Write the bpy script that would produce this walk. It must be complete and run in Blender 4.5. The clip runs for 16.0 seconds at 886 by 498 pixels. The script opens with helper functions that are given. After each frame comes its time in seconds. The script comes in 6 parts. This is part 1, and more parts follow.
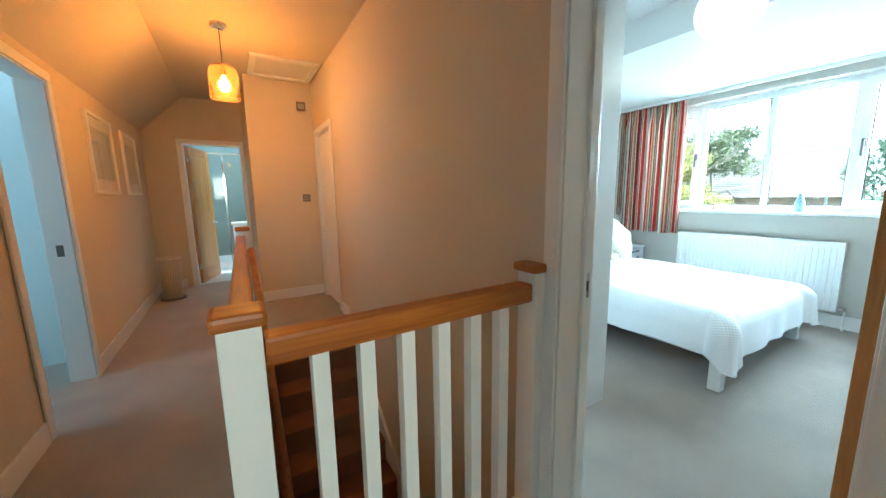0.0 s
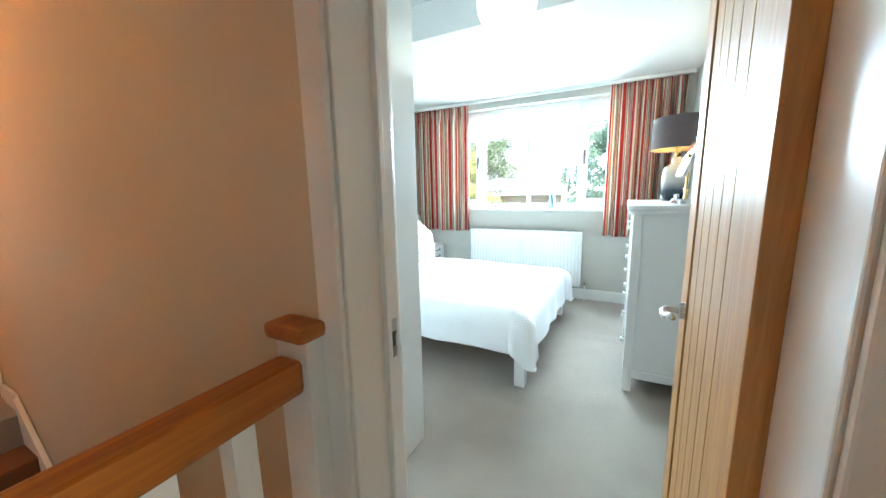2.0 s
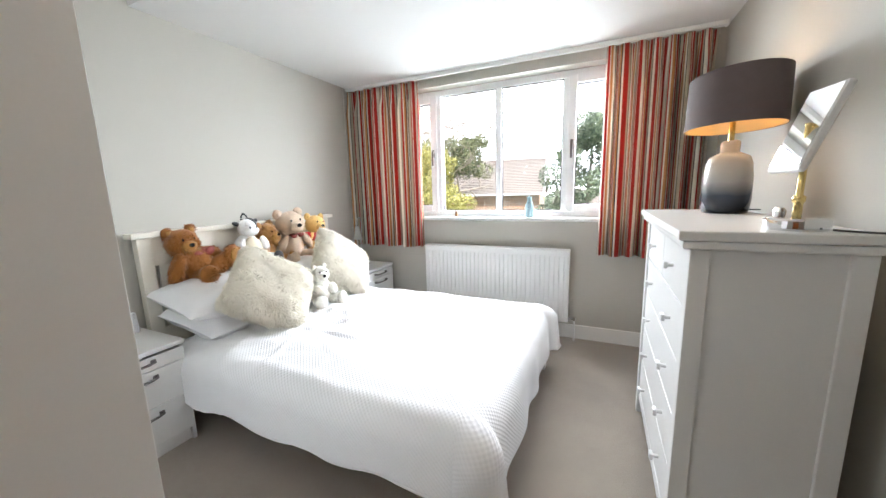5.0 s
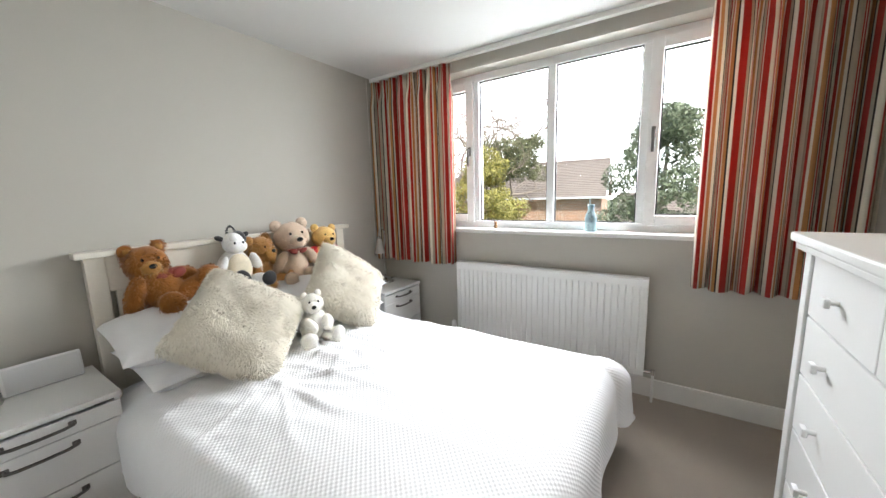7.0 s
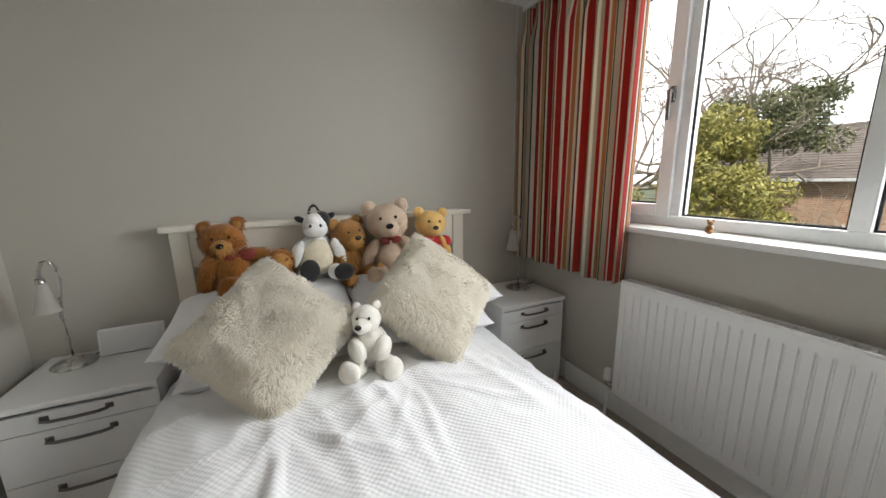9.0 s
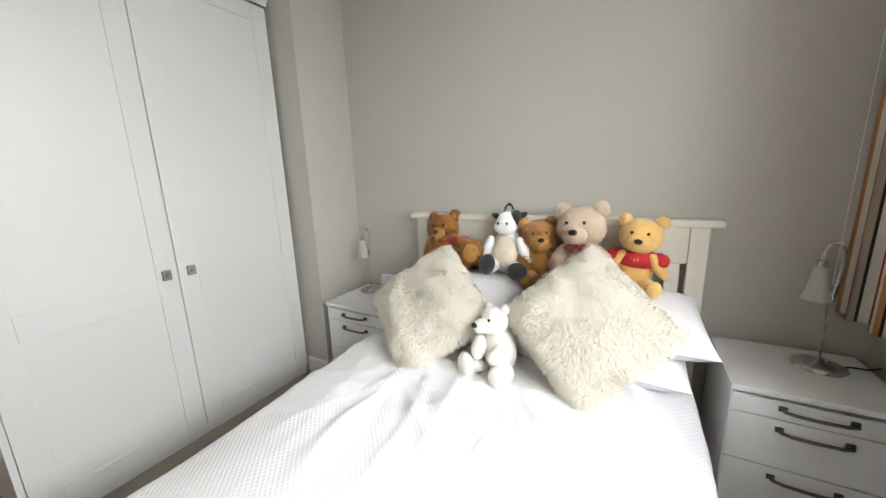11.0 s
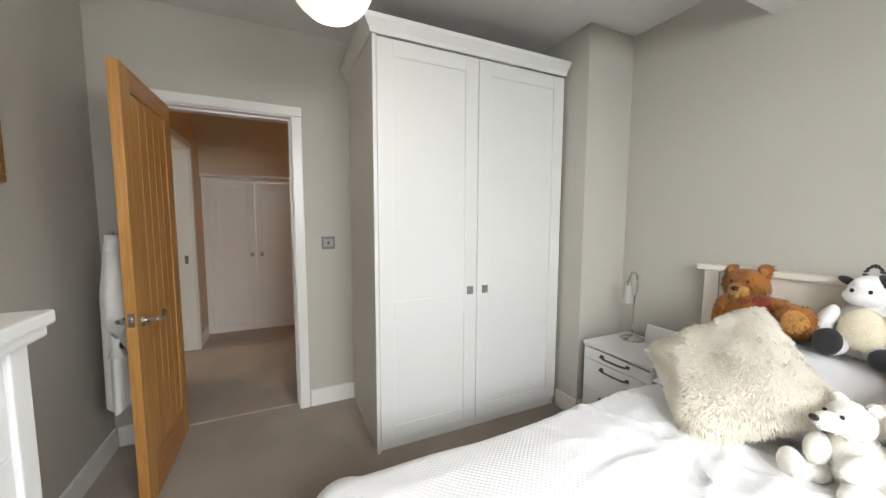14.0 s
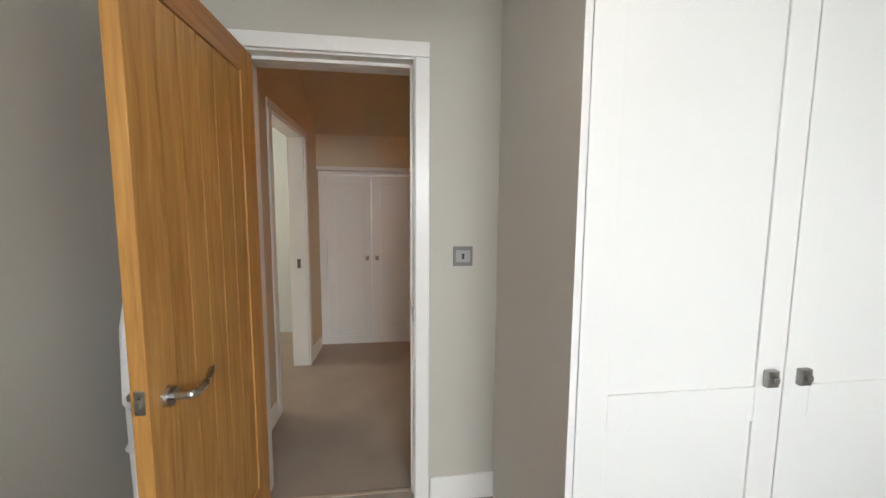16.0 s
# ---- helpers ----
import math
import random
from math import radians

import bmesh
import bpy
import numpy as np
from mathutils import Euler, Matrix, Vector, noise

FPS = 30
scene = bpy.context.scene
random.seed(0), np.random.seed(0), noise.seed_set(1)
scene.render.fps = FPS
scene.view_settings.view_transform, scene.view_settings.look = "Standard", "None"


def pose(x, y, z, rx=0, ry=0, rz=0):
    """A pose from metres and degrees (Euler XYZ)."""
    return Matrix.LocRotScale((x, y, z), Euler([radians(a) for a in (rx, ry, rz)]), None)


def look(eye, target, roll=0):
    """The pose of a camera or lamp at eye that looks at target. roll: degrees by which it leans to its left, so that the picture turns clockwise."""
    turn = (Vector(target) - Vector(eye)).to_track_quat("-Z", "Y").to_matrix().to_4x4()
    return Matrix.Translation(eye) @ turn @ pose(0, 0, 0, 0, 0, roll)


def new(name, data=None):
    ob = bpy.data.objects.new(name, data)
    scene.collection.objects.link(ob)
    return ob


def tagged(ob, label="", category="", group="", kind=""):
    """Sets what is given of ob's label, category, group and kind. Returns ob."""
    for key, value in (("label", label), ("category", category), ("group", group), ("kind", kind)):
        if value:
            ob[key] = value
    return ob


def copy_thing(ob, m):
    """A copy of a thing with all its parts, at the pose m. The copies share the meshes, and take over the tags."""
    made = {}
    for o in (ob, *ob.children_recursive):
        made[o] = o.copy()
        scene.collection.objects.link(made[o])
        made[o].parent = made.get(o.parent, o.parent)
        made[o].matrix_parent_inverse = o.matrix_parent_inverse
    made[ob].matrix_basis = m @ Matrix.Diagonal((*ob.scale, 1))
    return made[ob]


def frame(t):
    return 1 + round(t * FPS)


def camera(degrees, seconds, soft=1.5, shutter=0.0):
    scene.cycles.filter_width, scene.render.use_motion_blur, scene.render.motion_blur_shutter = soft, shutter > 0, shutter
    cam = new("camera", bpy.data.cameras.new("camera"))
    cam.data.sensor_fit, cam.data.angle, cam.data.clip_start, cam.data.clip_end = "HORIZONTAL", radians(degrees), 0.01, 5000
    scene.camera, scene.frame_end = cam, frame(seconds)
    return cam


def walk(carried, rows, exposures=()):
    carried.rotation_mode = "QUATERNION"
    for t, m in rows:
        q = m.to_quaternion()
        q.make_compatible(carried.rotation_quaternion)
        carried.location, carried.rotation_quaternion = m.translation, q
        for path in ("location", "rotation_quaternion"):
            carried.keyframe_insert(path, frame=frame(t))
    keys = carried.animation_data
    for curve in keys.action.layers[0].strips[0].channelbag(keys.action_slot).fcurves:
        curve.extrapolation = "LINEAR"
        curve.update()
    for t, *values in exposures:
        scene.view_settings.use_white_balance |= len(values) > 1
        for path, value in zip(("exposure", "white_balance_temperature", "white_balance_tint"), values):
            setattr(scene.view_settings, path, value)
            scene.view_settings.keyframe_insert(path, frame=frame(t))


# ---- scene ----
cam = camera(104.1, 16.0)
PATH = [
    (0, (0.128, -0.097, 1.243), (1.152, 1.594, 0.935), -0.9),
    (0.5, (0.230, -0.004, 1.227), (1.472, 1.531, 0.908), -0.8),
    (1, (0.354, 0.083, 1.213), (1.807, 1.419, 0.892), -0.9),
    (1.5, (0.462, 0.15, 1.225), (2.086, 1.271, 0.899), -1.0),
    (2, (0.585, 0.213, 1.25), (2.33, 1.133, 0.92), -1.1),
    (2.5, (0.713, 0.278, 1.26), (2.52, 1.069, 0.931), -1.2),
    (3, (0.942, 0.314, 1.25), (2.753, 1.096, 0.92), -1.2),
    (3.5, (1.145, 0.348, 1.261), (2.956, 1.133, 0.939), -1.4),
    (4, (1.358, 0.395, 1.265), (3.161, 1.194, 0.932), -1.4),
    (6.3, (2.027, 0.421, 1.295), (3.798, 1.297, 0.987), -1.7),
    (6.5, (2.093, 0.454, 1.29), (3.848, 1.36, 0.979), -1.7),
    (7, (2.305, 0.53, 1.297), (3.954, 1.621, 0.991), -1.7),
    (7.5, (2.511, 0.583, 1.278), (4.016, 1.867, 0.981), -1.7),
    (8, (2.738, 0.63, 1.279), (4.026, 2.131, 0.978), -1.5),
    (8.5, (2.994, 0.74, 1.281), (4.042, 2.409, 0.942), -1.4),
    (9, (3.144, 0.829, 1.28), (3.967, 2.607, 0.877), -1.0),
    (9.5, (3.378, 0.857, 1.279), (3.841, 2.74, 0.79), -0.8),
    (10, (3.563, 0.916, 1.291), (3.551, 2.845, 0.762), -0.9),
    (10.2, (3.612, 0.945, 1.306), (3.361, 2.856, 0.772), -1.1),
    (12.3, (4.097, 0.722, 1.311), (2.717, 2.161, 1.158), -0.5),
    (12.5, (4.09, 0.699, 1.32), (2.679, 2.108, 1.164), -0.3),
    (13, (4.052, 0.674, 1.329), (2.499, 1.925, 1.167), -0.2),
    (13.5, (3.941, 0.647, 1.324), (2.249, 1.7, 1.16), 0.1),
    (14, (3.772, 0.619, 1.331), (1.964, 1.455, 1.156), 0.2),
    (14.5, (3.599, 0.615, 1.337), (1.715, 1.261, 1.156), 0.2),
    (15, (3.376, 0.616, 1.317), (1.463, 1.172, 1.142), 0.3),
    (15.5, (3.036, 0.63, 1.312), (1.089, 1.047, 1.127), 0.3),
    (16, (2.756, 0.631, 1.336), (0.779, 0.87, 1.148), 0.4),
]
EXPOSURES = [(0, 1.95, 4700, -14), (1, 2.0, 4750, -14), (1.5, 2.15, 4850, -12), (2.5, 2.15, 5350, -4), (3.5, 1.75, 5450, 4), (4.2, 1.5, 5850, 10), (6.3, 1.0, 6250, 10), (7, 0.75, 6400, 10),
             (8, 0.05, 6600, 10), (8.5, -0.2, 6650, 10), (9, -0.05, 6650, 10), (10, 0.5, 6550, 10), (12.5, 0.6, 6600, 10), (13.5, 0.65, 6650, 10), (14.5, 0.95, 6500, 10), (15.3, 1.15, 6350, 10), (16, 1.0, 6500, 10)]
walk(cam, [(t, look(eye, target, roll)) for t, eye, target, roll in PATH], EXPOSURES)

# ---- world, sun, lamps ----
world = bpy.data.worlds.new("overcast_sky")
scene.world = world
world.use_nodes = True
wn = world.node_tree
sky = wn.nodes.new("ShaderNodeTexSky")
sky.sky_type = "NISHITA"
sky.sun_disc = False
sky.sun_elevation = radians(49)
sky.sun_rotation = radians(228)
sky.dust_density = 1.5
sky.air_density = 0.7
wn.nodes["Background"].inputs["Strength"].default_value = 0.15
wn.links.new(sky.outputs[0], wn.nodes["Background"].inputs["Color"])


def lamp(name, kind, power, colour, m, size=0.1, size_y=None):
    data = bpy.data.lights.new(name, kind)
    data.energy, data.color = power, colour
    if kind == "AREA":
        data.shape, data.size, data.size_y = "RECTANGLE", size, size_y or size
    elif kind == "SUN":
        data.angle = size
    else:
        data.shadow_soft_size = size
    ob = new(name, data)
    ob.matrix_world = m
    return ob


lamp("sun", "SUN", 4.2, (1.0, 0.96, 0.9), look((0, 0, 10), (4.5, 4.0, 3.0)), radians(6))
# area lamps that stand in for sky light by the bedroom window and in the west room
lamp("window_light", "AREA", 118.0, (0.93, 0.97, 1.0), look((5.32, 1.15, 2.0), (2.9, 1.5, 0.55)), 2.4, 1.3)
lamp("west_room_light", "AREA", 4.5, (0.75, 0.9, 1.0), look((-2.55, 2.7, 1.5), (-0.8, 2.7, 1.2)), 1.2, 1.2)
# added warm lamp in the windowless south room, brightens landing and stair wall
lamp("south_room_fill", "AREA", 12.0, (1.0, 0.82, 0.60), look((-0.35, -2.2, 1.7), (0.4, 0.4, 0.9)), 0.7, 1.0)
# added lamp under the bathroom ceiling, its fitting unseen
lamp("bathroom_fill", "AREA", 9.0, (0.95, 0.98, 1.0), look((0.0, 7.0, 2.42), (0.0, 7.0, 0.0)), 0.9, 0.9)
# lamps of the place
lamp("landing_bulb_light", "POINT", 6.6, (1.0, 0.24, 0.012), pose(0.172, 3.33, 2.15), 0.05)
lamp("pendant_bulb_light", "POINT", 1.5, (1.0, 0.88, 0.72), pose(2.434, 0.80, 2.027), 0.06)
lamp("table_bulb_light", "POINT", 1.0, (1.0, 0.66, 0.34), pose(3.61, -0.095, 1.63), 0.04)

# ---- materials ----
MATS = {}


def mat(name, colour, rough=0.6, metal=0.0, vary=0.06, scale=6.0, bump=0.0, bscale=180.0, spec=0.5, sheen=0.0, emit=None, trans=0.0):
    """A surface with two scales of variation and fine relief."""
    if name in MATS:
        return MATS[name]
    m = bpy.data.materials.new(name)
    m.use_nodes = True
    nt = m.node_tree
    b = nt.nodes["Principled BSDF"]
    b.inputs["Roughness"].default_value = rough
    b.inputs["Metallic"].default_value = metal
    b.inputs["Specular IOR Level"].default_value = spec
    b.inputs["Sheen Weight"].default_value = sheen
    b.inputs["Transmission Weight"].default_value = trans
    tc = nt.nodes.new("ShaderNodeTexCoord")
    n1 = nt.nodes.new("ShaderNodeTexNoise")
    n1.inputs["Scale"].default_value = scale
    n1.inputs["Detail"].default_value = 5
    n2 = nt.nodes.new("ShaderNodeTexNoise")
    n2.inputs["Scale"].default_value = bscale
    n2.inputs["Detail"].default_value = 3
    for n in (n1, n2):
        nt.links.new(tc.outputs["Object"], n.inputs["Vector"])
    mx = nt.nodes.new("ShaderNodeMath")
    mx.operation = "ADD"
    nt.links.new(n1.outputs["Fac"], mx.inputs[0])
    nt.links.new(n2.outputs["Fac"], mx.inputs[1])
    mr = nt.nodes.new("ShaderNodeMapRange")
    mr.inputs["From Min"].default_value, mr.inputs["From Max"].default_value = 0.6, 1.4
    mr.inputs["To Min"].default_value, mr.inputs["To Max"].default_value = 1 - vary, 1 + vary
    nt.links.new(mx.outputs[0], mr.inputs["Value"])
    mc = nt.nodes.new("ShaderNodeVectorMath")
    mc.operation = "SCALE"
    mc.inputs[0].default_value = colour
    nt.links.new(mr.outputs[0], mc.inputs["Scale"])
    nt.links.new(mc.outputs[0], b.inputs["Base Color"])
    rr = nt.nodes.new("ShaderNodeMapRange")
    rr.inputs["From Min"].default_value, rr.inputs["From Max"].default_value = 0.3, 0.7
    rr.inputs["To Min"].default_value, rr.inputs["To Max"].default_value = max(rough - 0.025, 0.02), min(rough + 0.025, 1)
    nt.links.new(n1.outputs["Fac"], rr.inputs["Value"])
    nt.links.new(rr.outputs[0], b.inputs["Roughness"])
    if bump:
        bp = nt.nodes.new("ShaderNodeBump")
        bp.inputs["Strength"].default_value = bump
        bp.inputs["Distance"].default_value = 0.004
        nt.links.new(n2.outputs["Fac"], bp.inputs["Height"])
        nt.links.new(bp.outputs[0], b.inputs["Normal"])
    if emit:
        b.inputs["Emission Color"].default_value = (*emit[0], 1)
        b.inputs["Emission Strength"].default_value = emit[1]
    MATS[name] = m
    return m


def wood(name, dark, light, scale=1.0, axis=2, rough=0.42):
    m = bpy.data.materials.new(name)
    m.use_nodes = True
    nt = m.node_tree
    b = nt.nodes["Principled BSDF"]
    tc = nt.nodes.new("ShaderNodeTexCoord")
    mp = nt.nodes.new("ShaderNodeMapping")
    s = [26 * scale] * 3
    s[axis] = 1.6 * scale
    mp.inputs["Scale"].default_value = s
    info = nt.nodes.new("ShaderNodeObjectInfo")
    sh = nt.nodes.new("ShaderNodeVectorMath")
    sh.operation = "SCALE"
    sh.inputs[0].default_value = (7.0, 5.0, 9.0)
    nt.links.new(info.outputs["Random"], sh.inputs["Scale"])
    nt.links.new(sh.outputs[0], mp.inputs["Location"])
    nt.links.new(tc.outputs["Object"], mp.inputs["Vector"])
    n = nt.nodes.new("ShaderNodeTexNoise")
    n.inputs["Scale"].default_value = 1.3
    n.inputs["Detail"].default_value = 8
    n.inputs["Roughness"].default_value = 0.65
    n.inputs["Distortion"].default_value = 1.2
    nt.links.new(mp.outputs[0], n.inputs["Vector"])
    cr = nt.nodes.new("ShaderNodeValToRGB")
    cr.color_ramp.elements[0].position, cr.color_ramp.elements[0].color = 0.33, (*dark, 1)
    cr.color_ramp.elements[1].position, cr.color_ramp.elements[1].color = 0.66, (*light, 1)
    nt.links.new(n.outputs["Fac"], cr.inputs["Fac"])
    nt.links.new(cr.outputs[0], b.inputs["Base Color"])
    b.inputs["Roughness"].default_value = rough
    bp = nt.nodes.new("ShaderNodeBump")
    bp.inputs["Strength"].default_value, bp.inputs["Distance"].default_value = 0.15, 0.002
    nt.links.new(n.outputs["Fac"], bp.inputs["Height"])
    nt.links.new(bp.outputs[0], b.inputs["Normal"])
    return m


def uv_math(nt, op, a, b=None):
    n = nt.nodes.new("ShaderNodeMath")
    n.operation = op
    for i, v in enumerate((a, b)):
        if v is None:
            continue
        if isinstance(v, (int, float)):
            n.inputs[i].default_value = v
        else:
            nt.links.new(v, n.inputs[i])
    return n.outputs[0]


def stripe_material():
    """Woven curtain cloth with irregular red, cream, stone, orange and dark stripes along its length."""
    m = bpy.data.materials.new("striped_cloth")
    m.use_nodes = True
    nt = m.node_tree
    b = nt.nodes["Principled BSDF"]
    b.inputs["Roughness"].default_value = 0.9
    b.inputs["Sheen Weight"].default_value = 0.15
    uv = nt.nodes.new("ShaderNodeUVMap")
    sp = nt.nodes.new("ShaderNodeSeparateXYZ")
    nt.links.new(uv.outputs[0], sp.inputs[0])
    f = uv_math(nt, "FRACT", uv_math(nt, "DIVIDE", sp.outputs[0], 0.35))
    cr = nt.nodes.new("ShaderNodeValToRGB")
    cr.color_ramp.interpolation = "CONSTANT"
    red, cream, stone, orange, dark = (0.44, 0.03, 0.02), (0.76, 0.71, 0.60), (0.46, 0.38, 0.28), (0.52, 0.24, 0.09), (0.03, 0.022, 0.02)
    bands = [(0.0, cream), (0.09, red), (0.18, cream), (0.20, red), (0.225, stone), (0.29, dark), (0.31, cream), (0.36, orange),
             (0.42, cream), (0.44, red), (0.50, cream), (0.57, dark), (0.59, stone), (0.65, red), (0.76, cream), (0.79, dark),
             (0.81, orange), (0.87, cream), (0.90, red), (0.95, stone)]
    ramp = cr.color_ramp
    for i, (p, c) in enumerate(bands):
        e = ramp.elements[i] if i < 2 else ramp.elements.new(p)
        e.position, e.color = p, (*c, 1)
    nt.links.new(f, cr.inputs["Fac"])
    n = nt.nodes.new("ShaderNodeTexNoise")
    n.inputs["Scale"].default_value = 240
    nt.links.new(uv.outputs[0], n.inputs["Vector"])
    mx = nt.nodes.new("ShaderNodeMix")
    mx.data_type, mx.blend_type = "RGBA", "MULTIPLY"
    mx.inputs["Factor"].default_value = 0.12
    nt.links.new(cr.outputs[0], mx.inputs[6])
    nt.links.new(n.outputs["Fac"], mx.inputs[7])
    nt.links.new(mx.outputs[2], b.inputs["Base Color"])
    bp = nt.nodes.new("ShaderNodeBump")
    bp.inputs["Strength"].default_value, bp.inputs["Distance"].default_value = 0.25, 0.002
    nt.links.new(n.outputs["Fac"], bp.inputs["Height"])
    nt.links.new(bp.outputs[0], b.inputs["Normal"])
    tr = nt.nodes.new("ShaderNodeBsdfTranslucent")
    nt.links.new(mx.outputs[2], tr.inputs["Color"])
    ms = nt.nodes.new("ShaderNodeMixShader")
    ms.inputs[0].default_value = 0.38
    nt.links.new(b.outputs[0], ms.inputs[1])
    nt.links.new(tr.outputs[0], ms.inputs[2])
    nt.links.new(ms.outputs[0], nt.nodes["Material Output"].inputs["Surface"])
    return m


def waffle_material():
    """White cotton with a small woven waffle relief."""
    m = bpy.data.materials.new("waffle_cotton")
    m.use_nodes = True
    nt = m.node_tree
    b = nt.nodes["Principled BSDF"]
    b.inputs["Roughness"].default_value = 0.85
    b.inputs["Sheen Weight"].default_value = 0.1
    uv = nt.nodes.new("ShaderNodeUVMap")
    sp = nt.nodes.new("ShaderNodeSeparateXYZ")
    nt.links.new(uv.outputs[0], sp.inputs[0])
    k = 2 * math.pi / 0.019
    s = uv_math(nt, "MULTIPLY", uv_math(nt, "SINE", uv_math(nt, "MULTIPLY", sp.outputs[0], k)), uv_math(nt, "SINE", uv_math(nt, "MULTIPLY", sp.outputs[1], k)))
    bp = nt.nodes.new("ShaderNodeBump")
    bp.inputs["Strength"].default_value, bp.inputs["Distance"].default_value = 0.36, 0.002
    nt.links.new(s, bp.inputs["Height"])
    n = nt.nodes.new("ShaderNodeTexNoise")
    n.inputs["Scale"].default_value = 9
    n.inputs["Detail"].default_value = 4
    nt.links.new(uv.outputs[0], n.inputs["Vector"])
    cr = nt.nodes.new("ShaderNodeValToRGB")
    cr.color_ramp.elements[0].color, cr.color_ramp.elements[1].color = (0.84, 0.84, 0.855, 1), (0.90, 0.90, 0.915, 1)
    nt.links.new(n.outputs["Fac"], cr.inputs["Fac"])
    nt.links.new(cr.outputs[0], b.inputs["Base Color"])
    nt.links.new(bp.outputs[0], b.inputs["Normal"])
    return m


def carpet_material():
    m = mat("carpet", (0.335, 0.282, 0.226), 0.95, vary=0.24, scale=3.0, bump=1.0, bscale=420.0, sheen=0.3)
    return m


def glaze_material():
    """Pottery glaze: cream above, running into charcoal blue at the foot."""
    m = bpy.data.materials.new("two_tone_glaze")
    m.use_nodes = True
    nt = m.node_tree
    b = nt.nodes["Principled BSDF"]
    b.inputs["Roughness"].default_value = 0.12
    tc = nt.nodes.new("ShaderNodeTexCoord")
    sp = nt.nodes.new("ShaderNodeSeparateXYZ")
    nt.links.new(tc.outputs["Object"], sp.inputs[0])
    n = nt.nodes.new("ShaderNodeTexNoise")
    n.inputs["Scale"].default_value = 14
    nt.links.new(tc.outputs["Object"], n.inputs["Vector"])
    h = uv_math(nt, "ADD", sp.outputs[2], uv_math(nt, "MULTIPLY", n.outputs["Fac"], 0.03))
    cr = nt.nodes.new("ShaderNodeValToRGB")
    e = cr.color_ramp.elements
    e[0].position, e[0].color = 0.03, (0.012, 0.016, 0.026, 1)
    e[1].position, e[1].color = 0.24, (0.55, 0.48, 0.40, 1)
    x = e.new(0.09)
    x.color = (0.05, 0.065, 0.09, 1)
    x = e.new(0.15)
    x.color = (0.38, 0.36, 0.34, 1)
    nt.links.new(h, cr.inputs["Fac"])
    nt.links.new(cr.outputs[0], b.inputs["Base Color"])
    return m


PAINT = mat("wall_paint", (0.49, 0.472, 0.422), 0.75, vary=0.025, scale=2.2, bump=0.12, bscale=260)
HALLPAINT = mat("landing_paint", (0.62, 0.53, 0.39), 0.75, vary=0.025, scale=2.2, bump=0.12, bscale=260)
CEIL = mat("ceiling_paint", (0.70, 0.695, 0.68), 0.8, vary=0.02, scale=2.0, bump=0.08, bscale=200)
TRIM = mat("white_gloss", (0.78, 0.775, 0.75), 0.3, vary=0.02, scale=5.0, bump=0.03, bscale=90)
CARPET = carpet_material()
OAK = wood("oak_upright", (0.38, 0.17, 0.04), (0.58, 0.31, 0.09))
OAKX = wood("oak_lengthwise", (0.30, 0.115, 0.03), (0.50, 0.23, 0.07), axis=0)
OAKY = wood("oak_crosswise", (0.30, 0.115, 0.03), (0.50, 0.23, 0.07), axis=1)
RAILOAK = wood("varnished_oak", (0.24, 0.062, 0.005), (0.42, 0.135, 0.011), axis=0)
DARKJOINT = mat("shadow_joint", (0.10, 0.055, 0.02), 0.8)
WARD = mat("wardrobe_lacquer", (0.69, 0.69, 0.67), 0.42, vary=0.015, scale=3.0)
FURN = mat("white_lacquer", (0.76, 0.76, 0.75), 0.32, vary=0.02, scale=4.0)
CREAMW = mat("cream_painted_wood", (0.74, 0.70, 0.61), 0.4, vary=0.04, scale=7.0, bump=0.05, bscale=70)
UPVC = mat("window_plastic", (0.80, 0.81, 0.81), 0.28, vary=0.012, scale=4.0)
CHROME = mat("brushed_steel", (0.55, 0.54, 0.52), 0.28, 1.0, vary=0.05, scale=30)
DARKMET = mat("pewter_metal", (0.15, 0.14, 0.135), 0.42, 1.0, vary=0.08, scale=40)
SHINY = mat("polished_chrome", (0.75, 0.75, 0.76), 0.08, 1.0, vary=0.02)
BRASS = mat("pale_brass", (0.78, 0.60, 0.26), 0.2, 1.0, vary=0.04)
BLACK = mat("black_plastic", (0.015, 0.015, 0.016), 0.35)
PEWTER = mat("satin_pewter", (0.33, 0.32, 0.30), 0.4, 1.0, vary=0.06, scale=40)
RUBBER = mat("black_seal", (0.02, 0.02, 0.02), 0.7)
RADW = mat("radiator_enamel", (0.78, 0.78, 0.77), 0.3, vary=0.015)
COTTON = mat("white_cotton", (0.87, 0.87, 0.885), 0.85, vary=0.03, scale=12, bump=0.2, bscale=300)
WAFFLE = waffle_material()
STRIPE = stripe_material()
GLAZE = glaze_material()
def soft_fur(name, colour, vary=0.08):
    """Fur that lets some light through its locks."""
    m = mat(name, colour, 0.95, vary=vary, scale=14, sheen=0.3)
    nt = m.node_tree
    b = nt.nodes["Principled BSDF"]
    tr = nt.nodes.new("ShaderNodeBsdfTranslucent")
    tr.inputs["Color"].default_value = (*colour, 1)
    ms = nt.nodes.new("ShaderNodeMixShader")
    ms.inputs[0].default_value = 0.4
    nt.links.new(b.outputs[0], ms.inputs[1])
    nt.links.new(tr.outputs[0], ms.inputs[2])
    nt.links.new(ms.outputs[0], nt.nodes["Material Output"].inputs["Surface"])
    return m


FUR_CREAM = soft_fur("cream_fur", (0.97, 0.935, 0.85), 0.03)
MIRROR = mat("mirror_glass", (0.9, 0.9, 0.9), 0.02, 1.0, vary=0.005)
